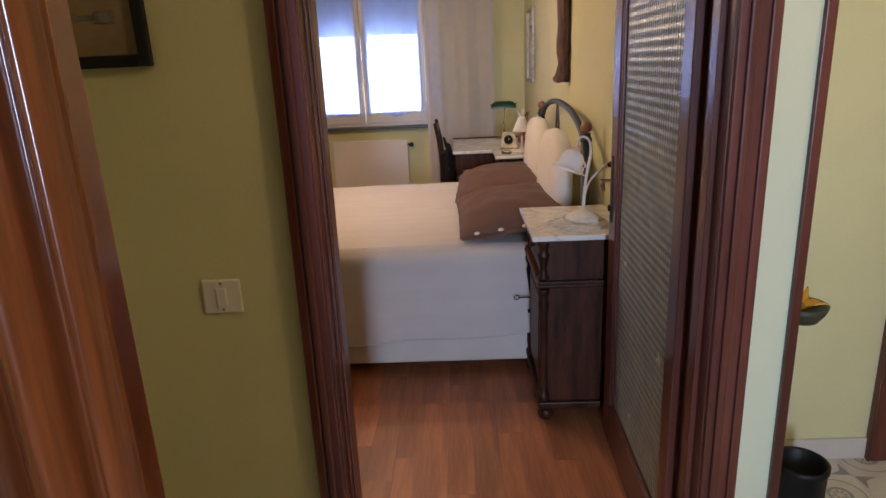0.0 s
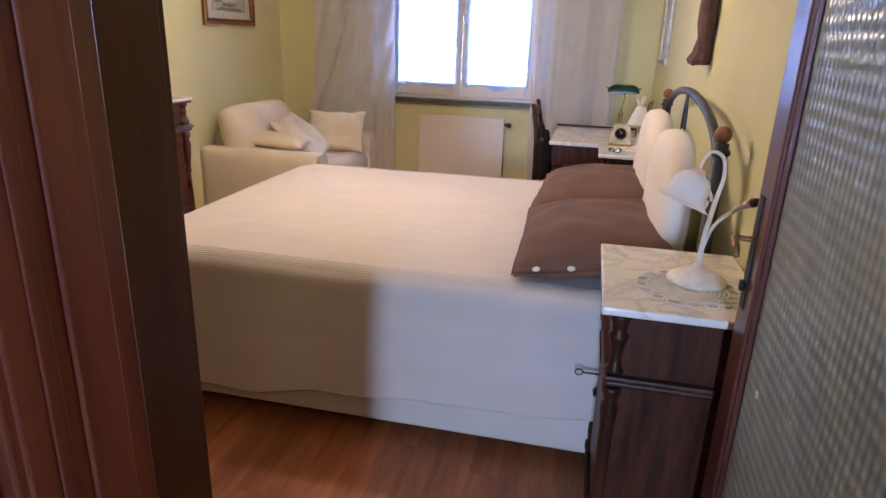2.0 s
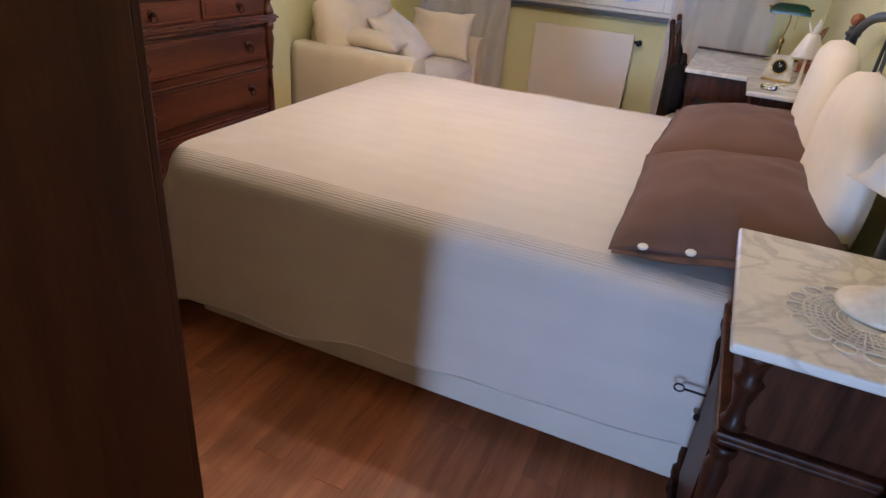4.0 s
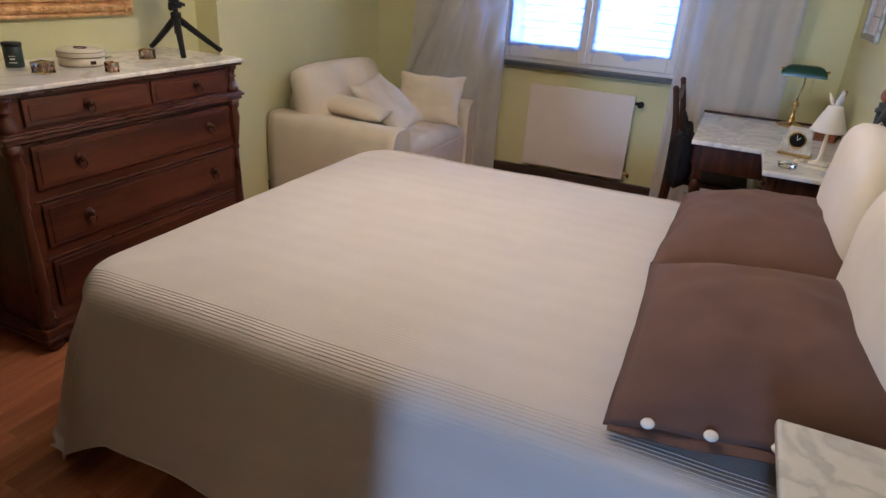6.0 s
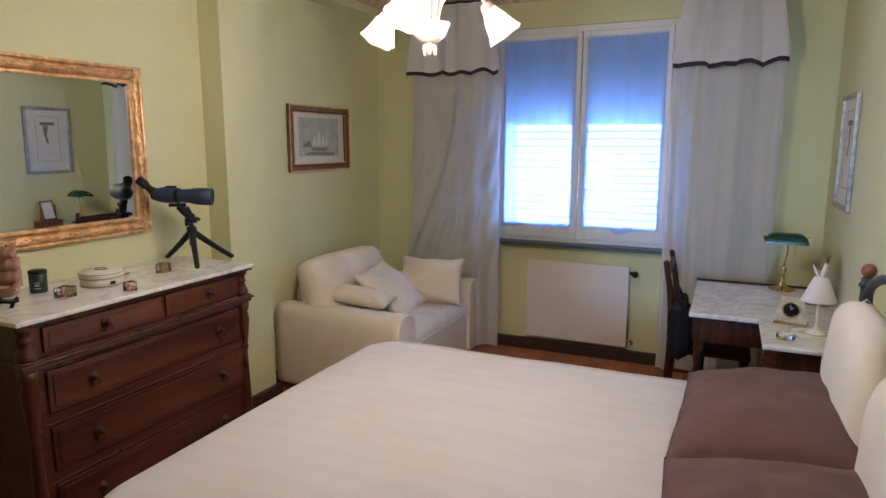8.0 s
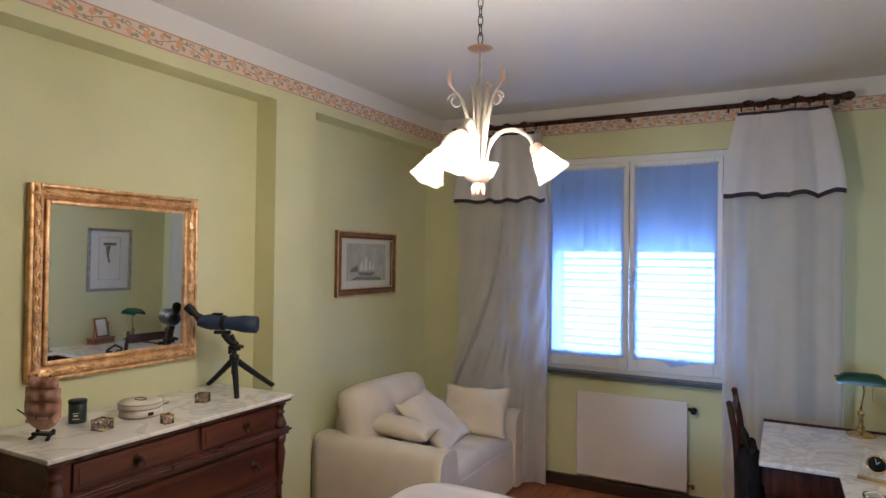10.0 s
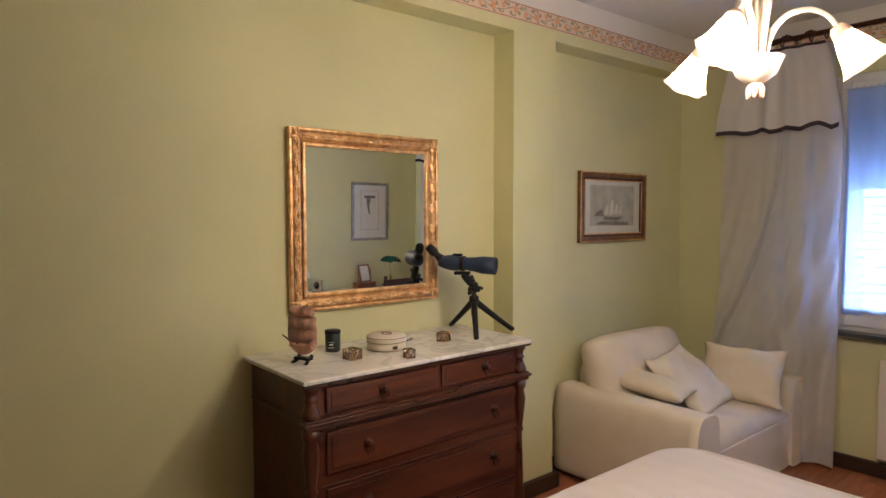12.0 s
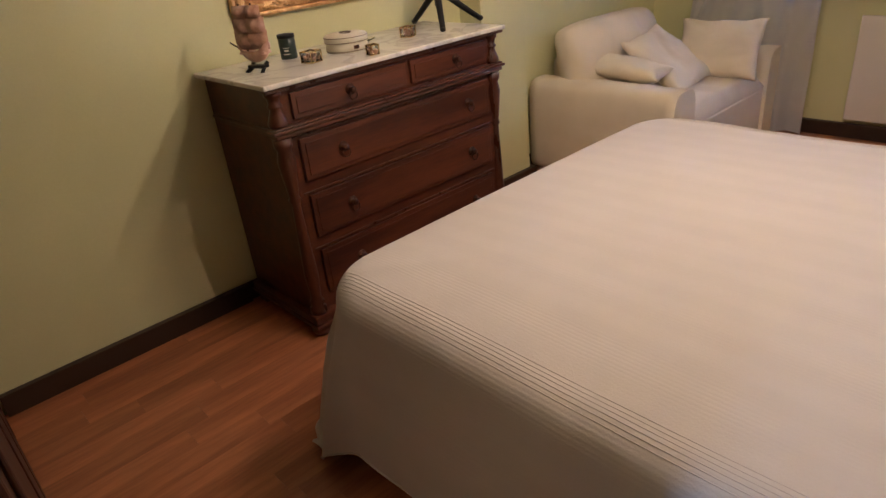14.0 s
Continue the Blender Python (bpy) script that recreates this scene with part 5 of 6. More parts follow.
def wall_mirror():
    m = thing("mirror", (XW, 3.573, 1.172), "large rectangular wall mirror in a carved antique gilt frame", "mirror")
    W, H = 0.828, 0.812
    bm = BM()
    bx(bm, 0.001, 0.010, 0.03, W - 0.03, 0.03, H - 0.03)
    part("backing", bm, DARK, m)
    bm = BM()
    bx(bm, 0.0165, 0.0190, 0.07, W - 0.07, 0.07, H - 0.07)
    mg = part("mirror_glass", bm, MIRROR, m, "clear mirror glass")
    mg.rotation_euler = (0, radians(0.52), radians(0.12))
    bm = BM()
    frame_bars(bm, W, H, 0.016, 0.001, 0.034, 0.005)
    part("outer_frame", bm, GOLD, m)
    bm = BM()
    prof = [(0.014, 0.020), (0.022, 0.031), (0.036, 0.036), (0.050, 0.031), (0.060, 0.022), (0.064, 0.016)]
    cs = [(0, 0, 1, 1), (W, 0, -1, 1), (W, H, -1, -1), (0, H, 1, -1)]
    rings = [[bm.verts.new((x, cy + sy * o, cz + sz * o)) for o, x in prof] for cy, cz, sy, sz in cs]
    for k in range(4):
        a, b = rings[k], rings[(k + 1) % 4]
        for i in range(len(prof) - 1):
            bm.faces.new((a[i], b[i], b[i + 1], a[i + 1]))
    part("moulding", bm, GOLD, m)
    bm = BM()
    rng = random.Random(2)
    for side in range(4):
        L = W if side % 2 == 0 else H
        k = int(L / 0.048)
        for i in range(k):
            s = (i + 0.5) * L / k
            o = 0.037
            for q, (ds, do, rr) in enumerate(((0.0, 0.006, 0.013), (0.014, -0.007, 0.008), (-0.014, 0.010, 0.007), (0.010, 0.012, 0.006))):
                f = -1 if i % 2 else 1
                u, v = s + ds, o + do * f
                p = {0: (u, v), 1: (W - v, u), 2: (u, H - v), 3: (v, u)}[side]
                st = (1.55, 0.75) if side % 2 == 0 else (0.75, 1.55)
                ball(bm, (0.034, p[0], p[1]), rr * rng.uniform(0.85, 1.15), 0.55, st[0], st[1], 7)
    part("carved_leaves", bm, GOLD, m, "carved gilt leaf ornament round the frame", kind="stuff")
    bm = BM()
    for y0, y1, z0, z1 in ((0.064, 0.082, 0.064, H - 0.064), (W - 0.082, W - 0.064, 0.064, H - 0.064), (0.082, W - 0.082, 0.064, 0.082), (0.082, W - 0.082, H - 0.082, H - 0.064)):
        bx(bm, 0.0136, 0.032, y0, y1, z0, z1, 0.006, 3)
    part("inner_bead", bm, GOLD, m)


wall_mirror()


def ship_picture():
    p = thing("picture", (XW, 5.567, 1.42), "gilt and brown framed print of a sailing ship on pale paper", "picture", 0, "framed pictures")
    W, H = 0.738, 0.458
    bm = BM()
    frame_bars(bm, W, H, 0.034, 0.001, 0.026)
    part("frame", bm, BRONZE, p)
    bm = BM()
    for y0, y1, z0, z1 in ((0.034, 0.056, 0.034, H - 0.034), (W - 0.056, W - 0.034, 0.034, H - 0.034), (0.056, W - 0.056, 0.034, 0.056), (0.056, W - 0.056, H - 0.056, H - 0.034)):
        bx(bm, 0.001, 0.020, y0, y1, z0, z1, 0.004)
    part("inner_frame", bm, CHESTV, p, "dark brown inner frame")
    bm = BM()
    frame_bars(bm, W, H, 0.009, 0.0262, 0.031, 0.002)
    part("outer_bead", bm, GOLD, p, "thin gilt outer bead")
    bm = BM()
    for y0, y1, z0, z1 in ((0.050, 0.058, 0.050, H - 0.050), (W - 0.058, W - 0.050, 0.050, H - 0.050), (0.058, W - 0.058, 0.050, 0.058), (0.058, W - 0.058, H - 0.058, H - 0.050)):
        bx(bm, 0.0203, 0.0235, y0, y1, z0, z1, 0.001)
    part("inner_bead", bm, GOLD, p, "thin gilt inner bead")
    bm = BM()
    bx(bm, 0.001, 0.006, 0.056, W - 0.056, 0.056, H - 0.056)
    part("mat", bm, PAPER, p, "pale paper mount")
    bm = BM()
    bx(bm, 0.0061, 0.0075, 0.125, W - 0.125, 0.105, H - 0.085)
    part("print", bm, SEPIA, p, "grey-brown sea print")
    bm = BM()

    def fl(pts, x=0.0085):
        bm.faces.new([bm.verts.new((x, 0.36 + u, 0.20 + v)) for u, v in pts])
    fl([(-0.10, -0.030), (-0.08, -0.058), (0.07, -0.062), (0.12, -0.030), (0.06, -0.036), (-0.04, -0.034)])
    for u, hgt in ((-0.05, 0.075), (0.01, 0.105), (0.055, 0.075)):
        fl([(u - 0.0015, -0.03), (u + 0.0015, -0.03), (u + 0.001, hgt), (u - 0.001, hgt)], 0.0086)
    fl([(-0.19, -0.085), (0.19, -0.095), (0.19, -0.072), (0.05, -0.066), (-0.12, -0.064)], 0.0084)
    fl([(-0.20, -0.030), (-0.17, -0.005), (-0.11, 0.018), (-0.09, -0.030)], 0.0083)
    part("ship_drawing", bm, BROWNINK, p, "small dark drawing of a sailing ship")
    bm = BM()
    for u, z0, z1, w in ((-0.058, -0.022, 0.045, 0.046), (-0.004, -0.022, 0.082, 0.050), (0.048, -0.020, 0.052, 0.040), (0.088, -0.020, 0.030, 0.030)):
        fl([(u - w / 2, z0), (u + w * 0.42, z0 + 0.006), (u + w * 0.34, z1), (u - w * 0.20, z1 - 0.010), (u - w * 0.46, z0 + 0.3 * (z1 - z0))], 0.0090)
    part("sail_drawing", bm, PAPER, p, "pale sails drawn on the print")
    bm = BM()
    bx(bm, 0.010, 0.012, 0.056, W - 0.056, 0.056, H - 0.056)
    part("picture_glass", bm, GLASS, p).visible_shadow = False


ship_picture()


def print_picture():
    p = thing("picture", (XE, 6.40, 1.262), "upright gilt-framed print with a wide white mount above the nightstand", "picture", 180, "framed pictures")
    W, H = 0.47, 0.625
    bm = BM()
    frame_bars(bm, W, H, 0.028, 0.001, 0.024)
    part("frame", bm, SILVER, p)
    bm = BM()
    bx(bm, 0.001, 0.006, 0.028, W - 0.028, 0.028, H - 0.028)
    part("mat", bm, PAPER, p, "white paper mount")
    bm = BM()
    for y0, y1, z0, z1 in ((0.12, W - 0.12, 0.115, 0.118), (0.12, W - 0.12, 0.535, 0.538), (0.12, 0.123, 0.118, 0.535), (W - 0.123, W - 0.12, 0.118, 0.535)):
        bx(bm, 0.0061, 0.0068, y0, y1, z0, z1)
    bx(bm, 0.0061, 0.007, 0.165, W - 0.165, 0.455, 0.485)
    bm.faces.new([bm.verts.new((0.0075, W / 2 + u, 0.45 + v)) for u, v in ((-0.01, 0.0), (0.045, 0.0), (0.035, -0.09), (0.012, -0.17), (-0.008, -0.16), (0.010, -0.09))])
    part("drawing", bm, BROWNINK, p, "small dark drawing with a thin ruled border")


print_picture()


def wall_carving():
    w = thing("wall_carving", (XE - 0.002, 4.14, 1.325), "tall narrow piece of carved brown wood hung on the wall", "wall ornament")
    bm = BM()
    prof = [(0.0, 0.050, 0.046), (0.02, 0.054, 0.050), (0.05, 0.043, 0.040), (0.11, 0.040, 0.036), (0.17, 0.044, 0.038), (0.24, 0.050, 0.040), (0.33, 0.047, 0.038), (0.45, 0.050, 0.040), (0.6, 0.045, 0.034), (0.66, 0.03, 0.02)]
    rings = []
    for z, wy, dx in prof:
        ring = []
        for k in range(14):
            a = 2 * math.pi * k / 14
            n_ = 1 + 0.22 * noise.noise(Vector((math.cos(a) * 2, math.sin(a) * 2, z * 14)))
            ring.append(bm.verts.new((-dx - dx * 0.95 * math.cos(a) * n_, 0.12 * (0.55 - z * 0.5) + wy * math.sin(a) * n_, z + 0.012 * noise.noise(Vector((math.cos(a) * 4, math.sin(a) * 4, z))))))
        rings.append(ring)
    for a, b in zip(rings, rings[1:]):
        for i in range(14):
            bm.faces.new((a[i], a[(i + 1) % 14], b[(i + 1) % 14], b[i]))
    bm.faces.new(rings[0])
    bm.faces.new(rings[-1])
    part("carved_wood", bm, STICKW, w)


wall_carving()


def switch_plate():
    s = thing("light_switch", (-0.302, YH, 0.982), "white rectangular light switch plate with one rocker on the hall wall", "light switch")
    bm = BM()
    bx(bm, -0.044, 0.044, -0.008, -0.0005, -0.040, 0.040, 0.004, 3)
    part("plate", bm, PORCELAIN, s)
    bm = BM()
    bx(bm, -0.012, 0.012, -0.013, -0.0081, -0.022, 0.022, 0.003)
    part("rocker", bm, PORCELAIN, s)
    for z in (-0.031, 0.031):
        bm = BM()
        lathe(bm, [(0.003, 0), (0.003, 0.001)], 8, pose(0, -0.0081, z, 90))
        part("screw", bm, BRASS, s)


switch_plate()


def hall_frame():
    p = thing("picture", (-0.371, YH, 1.488), "black-framed brown print of a tool, hung on the hall wall", "picture", 0, "framed pictures")
    W, H = 0.34, 0.42
    bm = BM()
    for x0, x1, z0, z1 in ((-W, -W + 0.024, 0, H), (-0.024, 0, 0, H), (-W + 0.024, -0.024, 0, 0.024), (-W + 0.024, -0.024, H - 0.024, H)):
        bx(bm, x0, x1, -0.022, -0.001, z0, z1, 0.004)
    part("frame", bm, BLACK, p)
    bm = BM()
    bx(bm, -W + 0.024, -0.024, -0.007, -0.001, 0.024, H - 0.024)
    part("print", bm, mat("brown_print", (0.30, 0.21, 0.11), (0.22, 0.15, 0.07), rough=0.7, scale=14), p, "brown printed sheet")
    bm = BM()
    bx(bm, -0.24, -0.075, -0.0085, -0.0072, 0.093, 0.103, 0.001)
    bx(bm, -0.105, -0.062, -0.0105, -0.0087, 0.086, 0.110, 0.002)
    part("tool_drawing", bm, BROWNINK, p)


hall_frame()


def hall_leaf():
    d = tagged(new("door_2"), "glossy cherry-brown panelled door leaf standing open in the hall", "", "", "structure")
    d.matrix_world = pose(0.045, 0.60, 0, 0, 0, 186)
    bm = BM()
    bx(bm, 0.0, 0.80, 0, 0.036, 0.006, 2.1, 0.006)
    part("leaf", bm, LEAFW, d)
    prof = [(0.0, 0.000), (0.003, 0.006), (0.010, 0.009), (0.016, 0.004), (0.020, 0.003), (0.026, 0.012), (0.036, 0.017), (0.047, 0.013), (0.053, 0.004), (0.058, 0.003), (0.066, 0.008), (0.100, 0.009), (0.112, 0.004), (0.118, 0.002), (0.128, 0.010), (0.140, 0.012), (0.152, 0.006), (0.160, 0.0005)]
    fine = [(q.x, q.y * 1.7) for q in bend([(a, b, 0) for a, b in prof], 3)]
    bm = BM()
    rows = [[bm.verts.new((a, 0.0363 + b, z)) for a, b in fine] for z in (0.01, 2.09)]
    for k in range(len(fine) - 1):
        bm.faces.new((rows[0][k], rows[0][k + 1], rows[1][k + 1], rows[1][k])).smooth = True
    part("moulding", bm, LEAFW, d, "rounded cherry-brown edge moulding")
    bm = BM()
    bx(bm, 0.074, 0.092, 0.0505, 0.054, 1.42, 1.50, 0.001)
    tube(bm, [(0.083, 0.053, 1.458), (0.083, 0.071, 1.458), (0.095, 0.074, 1.458), (0.130, 0.072, 1.455)], [0.005, 0.005, 0.005, 0.004], 8)
    part("handle", bm, BRASS, d, "aged brass handle")


hall_leaf()


# ---- things on the chest ----
ZT = 1.0155


def spotting_scope():
    s = thing("spotting_scope", (-2.13, 4.44, ZT), "blue-grey spotting scope on a black table tripod, standing on the chest", "spotting scope")
    ap = Vector((-0.0, 0.0, 0.165))
    for fx, fy in ((0.125, -0.10), (-0.235, 0.05), (0.065, 0.205)):
        bm = BM()
        tube(bm, [tuple(ap), (fx * 0.55, fy * 0.55, 0.075), (fx, fy, 0.005)], [0.017, 0.014, 0.012], 8)
        ball(bm, (fx, fy, 0.009), 0.011)
        part("tripod_leg", bm, BLACK, s)
    bm = BM()
    lathe(bm, [(0.014, 0.09), (0.014, 0.15), (0.024, 0.155), (0.024, 0.185), (0.012, 0.19), (0.012, 0.225), (0.02, 0.23), (0.02, 0.25), (0.010, 0.255)], 14)
    tube(bm, [(0, 0, 0.25), (0.0, -0.02, 0.285)], 0.011, 8)
    tube(bm, [(0, 0.0, 0.238), (0.0, 0.055, 0.218)], [0.006, 0.009], 8)
    tube(bm, [(0, 0.0, 0.21), (0.02, -0.05, 0.205)], [0.006, 0.010], 8)
    turn = pose(0, 0, 0, 0, 0, -59) @ pose(0, -0.055, 0)
    foot = turn @ Vector((0, 0.0, 0.292))
    tube(bm, [(0, 0, 0.235), (foot.x * 0.6, foot.y * 0.6, 0.268), tuple(foot)], [0.019, 0.020, 0.017], 10)
    bx(bm, -0.022, 0.022, -0.024, 0.024, 0.205, 0.232, 0.006)
    part("tripod_head", bm, BLACK, s)
    ax = turn @ pose(0, 0, 0.345, -93, 0, 0)
    bm = BM()
    bx(bm, -0.014, 0.014, -0.045, 0.035, 0.289, 0.306, 0.002)
    bm.transform(turn)
    part("mount_plate", bm, BLACK, s)
    bm = BM()
    lathe(bm, [(0.0, -0.13), (0.024, -0.125), (0.034, -0.095), (0.040, -0.06), (0.038, -0.03), (0.034, -0.01), (0.032, 0.02), (0.036, 0.06), (0.043, 0.10), (0.043, 0.165), (0.037, 0.168), (0.036, 0.150), (0, 0.149)], 24, ax)
    part("tube", bm, BLUE, s, "blue-grey rubber-armoured tube")
    bm = BM()
    lathe(bm, [(0.036, 0), (0.0375, 0.002), (0.0375, 0.020), (0.036, 0.022)], 24, ax @ pose(0, 0, -0.012))
    part("collar", bm, BLACK, s)
    bm = BM()
    bx(bm, -0.012, 0.012, -0.055, -0.005, 0.382, 0.394, 0.004)
    bm.transform(turn)
    part("focus_knob", bm, BLACK, s)
    e = turn @ pose(0, -0.108, 0.358, 48, 0, 0)
    bm = BM()
    lathe(bm, [(0.026, -0.01), (0.022, 0.02), (0.017, 0.03), (0.017, 0.05), (0.022, 0.055), (0.022, 0.100), (0.018, 0.104), (0, 0.100)], 18, e)
    part("eyepiece", bm, BLACK, s, "black angled eyepiece")


spotting_scope()


def pirate_ship():
    p = thing("ship_model", (-2.11, 3.50, ZT), "small model sailing ship made of pinkish shells on a dark stand", "ship model", 20)
    bm = BM()
    for s in (-1, 1):
        tube(bm, [(0.028 * s, -0.02, 0), (0.020 * s, 0, 0.012), (0.026 * s, 0.012, 0.026)], 0.006, 6)
    bx(bm, -0.03, 0.03, -0.012, 0.012, 0.010, 0.020, 0.003)
    part("stand", bm, BLACK, p, "small black stand")
    bm = BM()
    surf(bm, lambda u, v: ((u - 0.5) * 0.11, 0.020 * math.cos(math.pi * v) * (1 - (2 * u - 1) ** 4) ** 0.5, 0.058 - 0.032 * math.sin(math.pi * v) * (1 - (2 * u - 1) ** 4) ** 0.5 + 0.03 * (2 * u - 1) ** 2), 14, 10)
    bx(bm, -0.045, 0.045, -0.016, 0.016, 0.052, 0.060, 0.002)
    part("hull", bm, SHELLPINK, p)
    bm = BM()
    tube(bm, [(-0.05, 0, 0.065), (-0.085, 0, 0.085)], 0.002, 5)
    for x in (-0.025, 0.018):
        tube(bm, [(x, 0, 0.055), (x, 0, 0.195)], 0.0025, 6)
    for z in (0.09, 0.135, 0.165):
        tube(bm, [(-0.055, 0.0, z), (0.045, 0.0, z)], 0.002, 5)
    part("masts", bm, DARK, p)
    rng = random.Random(5)
    for x in (-0.025, 0.018):
        for z, r in ((0.092, 0.036), (0.132, 0.034), (0.170, 0.026)):
            bm = BM()
            surf(bm, lambda u, v, x=x, z=z, r=r: (x + (u - 0.5) * 2 * r, -0.020 * math.cos((u - 0.5) * 3) * math.cos((v - 0.5) * 3) + 0.003 * math.sin(u * 20), z + (v - 0.5) * r * 1.5), 8, 6)
            part("shell_sail", bm, SHELLPINK, p, "curved pinkish shell sail")


pirate_ship()
bpy.data.objects["ship_model"].scale = (1.30, 1.30, 1.20)
c = thing("candle_tin", (-2.225, 3.70, ZT), "small round dark green tin with a pale label", "tin")
bm = BM()
lathe(bm, [(0.031, 0), (0.033, 0.002), (0.033, 0.076), (0.031, 0.078)], 24)
part("tin_body", bm, mat("dark_green_tin", (0.02, 0.035, 0.028), rough=0.35), c)
bm = BM()
lathe(bm, [(0.0335, 0.078), (0.0345, 0.079), (0.0345, 0.090), (0.032, 0.092), (0, 0.092)], 24)
part("lid", bm, BLACK, c)
bm = BM()
for w, z0, z1 in ((0.5, 0.030, 0.036), (0.8, 0.018, 0.021), (0.7, 0.042, 0.044)):
    surf(bm, lambda u, v, w=w, z0=z0, z1=z1: (0.0336 * math.cos(-0.75 + (u - 0.5) * w), 0.0336 * math.sin(-0.75 + (u - 0.5) * w), z0 + (z1 - z0) * v), 6, 1)
part("label_print", bm, PAPER, c, "pale printed lines")

b = thing("round_box", (-2.115, 3.905, ZT), "round cream tin box with dark edge lines and a lid", "box")
bm = BM()
lathe(bm, [(0.082, 0), (0.085, 0.003), (0.085, 0.034)], 36)
part("box_body", bm, TIN, b)
bm = BM()
lathe(bm, [(0.087, 0.0345), (0.088, 0.036), (0.088, 0.056), (0.082, 0.063), (0.03, 0.067), (0, 0.067)], 36)
part("lid", bm, TIN, b)
bm = BM()
for z in (0.036, 0.055):
    lathe(bm, [(0.0882, z), (0.0892, z + 0.001), (0.0882, z + 0.002)], 36)
lathe(bm, [(0.0852, 0.003), (0.0860, 0.004), (0.0852, 0.005)], 36)
part("edge_line", bm, DARK, b, kind="stuff")
bm = BM()
tube(bm, [(0.02 * math.cos(t) * 1.4, 0.02 * math.sin(t), 0.0685) for t in [2 * math.pi * k / 14 for k in range(15)]], 0.0018, 5)
part("emblem", bm, DARK, b, "small oval mark on the lid")
bm = BM()
bx(bm, 0.0862, 0.0885, -0.028, -0.004, 0.012, 0.026)
part("side_mark", bm, DARK, b, "small dark mark on the side")


def glass_box(x, y, w, h, turn):
    g = thing("glass_box", (x, y, ZT), "tiny brass-edged glass box with brown contents", "box", turn, "glass trinket boxes")
    bm = BM()
    a = w / 2
    for sx in (-1, 1):
        for sy in (-1, 1):
            tube(bm, [(sx * a, sy * a, 0), (sx * a, sy * a, h)], 0.0022, 4)
        for z in (0.002, h):
            tube(bm, [(sx * a, -a, z), (sx * a, a, z)], 0.0022, 4)
            tube(bm, [(-a, sx * a, z), (a, sx * a, z)], 0.0022, 4)
    part("edges", bm, BRASS, g)
    bm = BM()
    bx(bm, -a + 0.001, a - 0.001, -a + 0.001, a - 0.001, 0.001, h - 0.001)
    part("panes", bm, GLASS, g)
    bm = BM()
    rng = random.Random(int(x * 1000))
    for k in range(12):
        ball(bm, (rng.uniform(-a, a) * 0.7, rng.uniform(-a, a) * 0.7, 0.008 + rng.uniform(0, h * 0.55)), 0.007, 1, 1, 1, 6)
    part("contents", bm, SHELLPINK, g, kind="stuff")


glass_box(-2.042, 3.685, 0.055, 0.040, 12)
glass_box(-1.905, 3.872, 0.036, 0.036, -8)
glass_box(-2.082, 4.205, 0.050, 0.040, 25)
t = thing("saucer", (-2.20, 4.06, ZT), "small clear glass saucer", "saucer")
bm = BM()
lathe(bm, [(0.02, 0), (0.024, 0.003), (0.042, 0.010), (0.044, 0.012), (0.041, 0.012), (0.022, 0.005), (0, 0.005)], 24)
part("dish", bm, GLASS, t)

# ---- table lamps and small things by the bed ----


def tulip_lamp(at, turn, scale, lab, closed=False):
    t = thing("table_lamp", at, lab, "table lamp", turn, "")
    k = scale
    bm = BM()
    lathe(bm, [(r * k, z * k) for r, z in ((0.0, 0.0), (0.078, 0.0), (0.082, 0.006), (0.078, 0.014), (0.062, 0.024), (0.045, 0.034), (0.020, 0.044), (0.010, 0.056), (0, 0.058))], 30)
    part("foot", bm, METALW, t)
    S = [(p[0] * k, p[1] * k, p[2] * k) for p in ((0, 0, 0.05), (0.004, 0, 0.13), (0.022, 0.004, 0.23), (0.036, 0.004, 0.30), (0.022, 0.0, 0.355), (-0.015, 0, 0.372), (-0.038, 0, 0.350), (-0.047, 0, 0.318))]
    bm = BM()
    tube(bm, S, [0.008 * k, 0.0075 * k, 0.0065 * k, 0.0055 * k, 0.005 * k, 0.0045 * k, 0.0045 * k, 0.005 * k], 8)
    part("stem", bm, METALW, t)
    bm = BM()
    tube(bm, [(k * a, k * b_, k * c_) for a, b_, c_ in ((0.004, 0, 0.10), (0.012, -0.02, 0.17), (0.035, -0.06, 0.225), (0.055, -0.10, 0.255))], [0.005 * k, 0.005 * k, 0.006 * k, 0.012 * k], 8)
    tube(bm, [(k * (-0.016 + 0.024 * math.cos(q) * (1 - q / 12)), 0.002, k * (0.235 + 0.036 * math.sin(q) * (1 - q / 12))) for q in [0.4 * i for i in range(17)]], 0.0045 * k, 6)
    br = part("leaf_branch", bm, METALW, t, "side branch with a leaf and a curl")
    bm = BM()
    tube(bm, [(0.055 * k, -0.10 * k, 0.255 * k), (0.062 * k, -0.115 * k, 0.262 * k)], [0.0135 * k, 0.010 * k], 8)
    part("bud_tip", bm, DARK, br)
    m = Matrix.Translation((-0.049 * k, 0, 0.314 * k)) @ Matrix.Rotation(radians(204), 4, "Y")
    bm = BM()
    lathe(bm, [(0.004 * k, -0.016 * k), (0.016 * k, -0.013 * k), (0.024 * k, 0.0), (0.022 * k, 0.008 * k)], 16, m)
    part("shade_holder", bm, PEACH, t, "dusty pink shade holder")
    bm = BM()
    lathe(bm, [(r * k, z * k) for r, z in ((0.018, 0.000), (0.036, 0.007), (0.049, 0.024), (0.053, 0.044), (0.051, 0.060), (0.056, 0.074), (0.064, 0.083), (0.073, 0.088))], 56, m, 0.10, 7)
    part("shade", bm, UNLIT, t, "unlit frosted glass tulip shade")


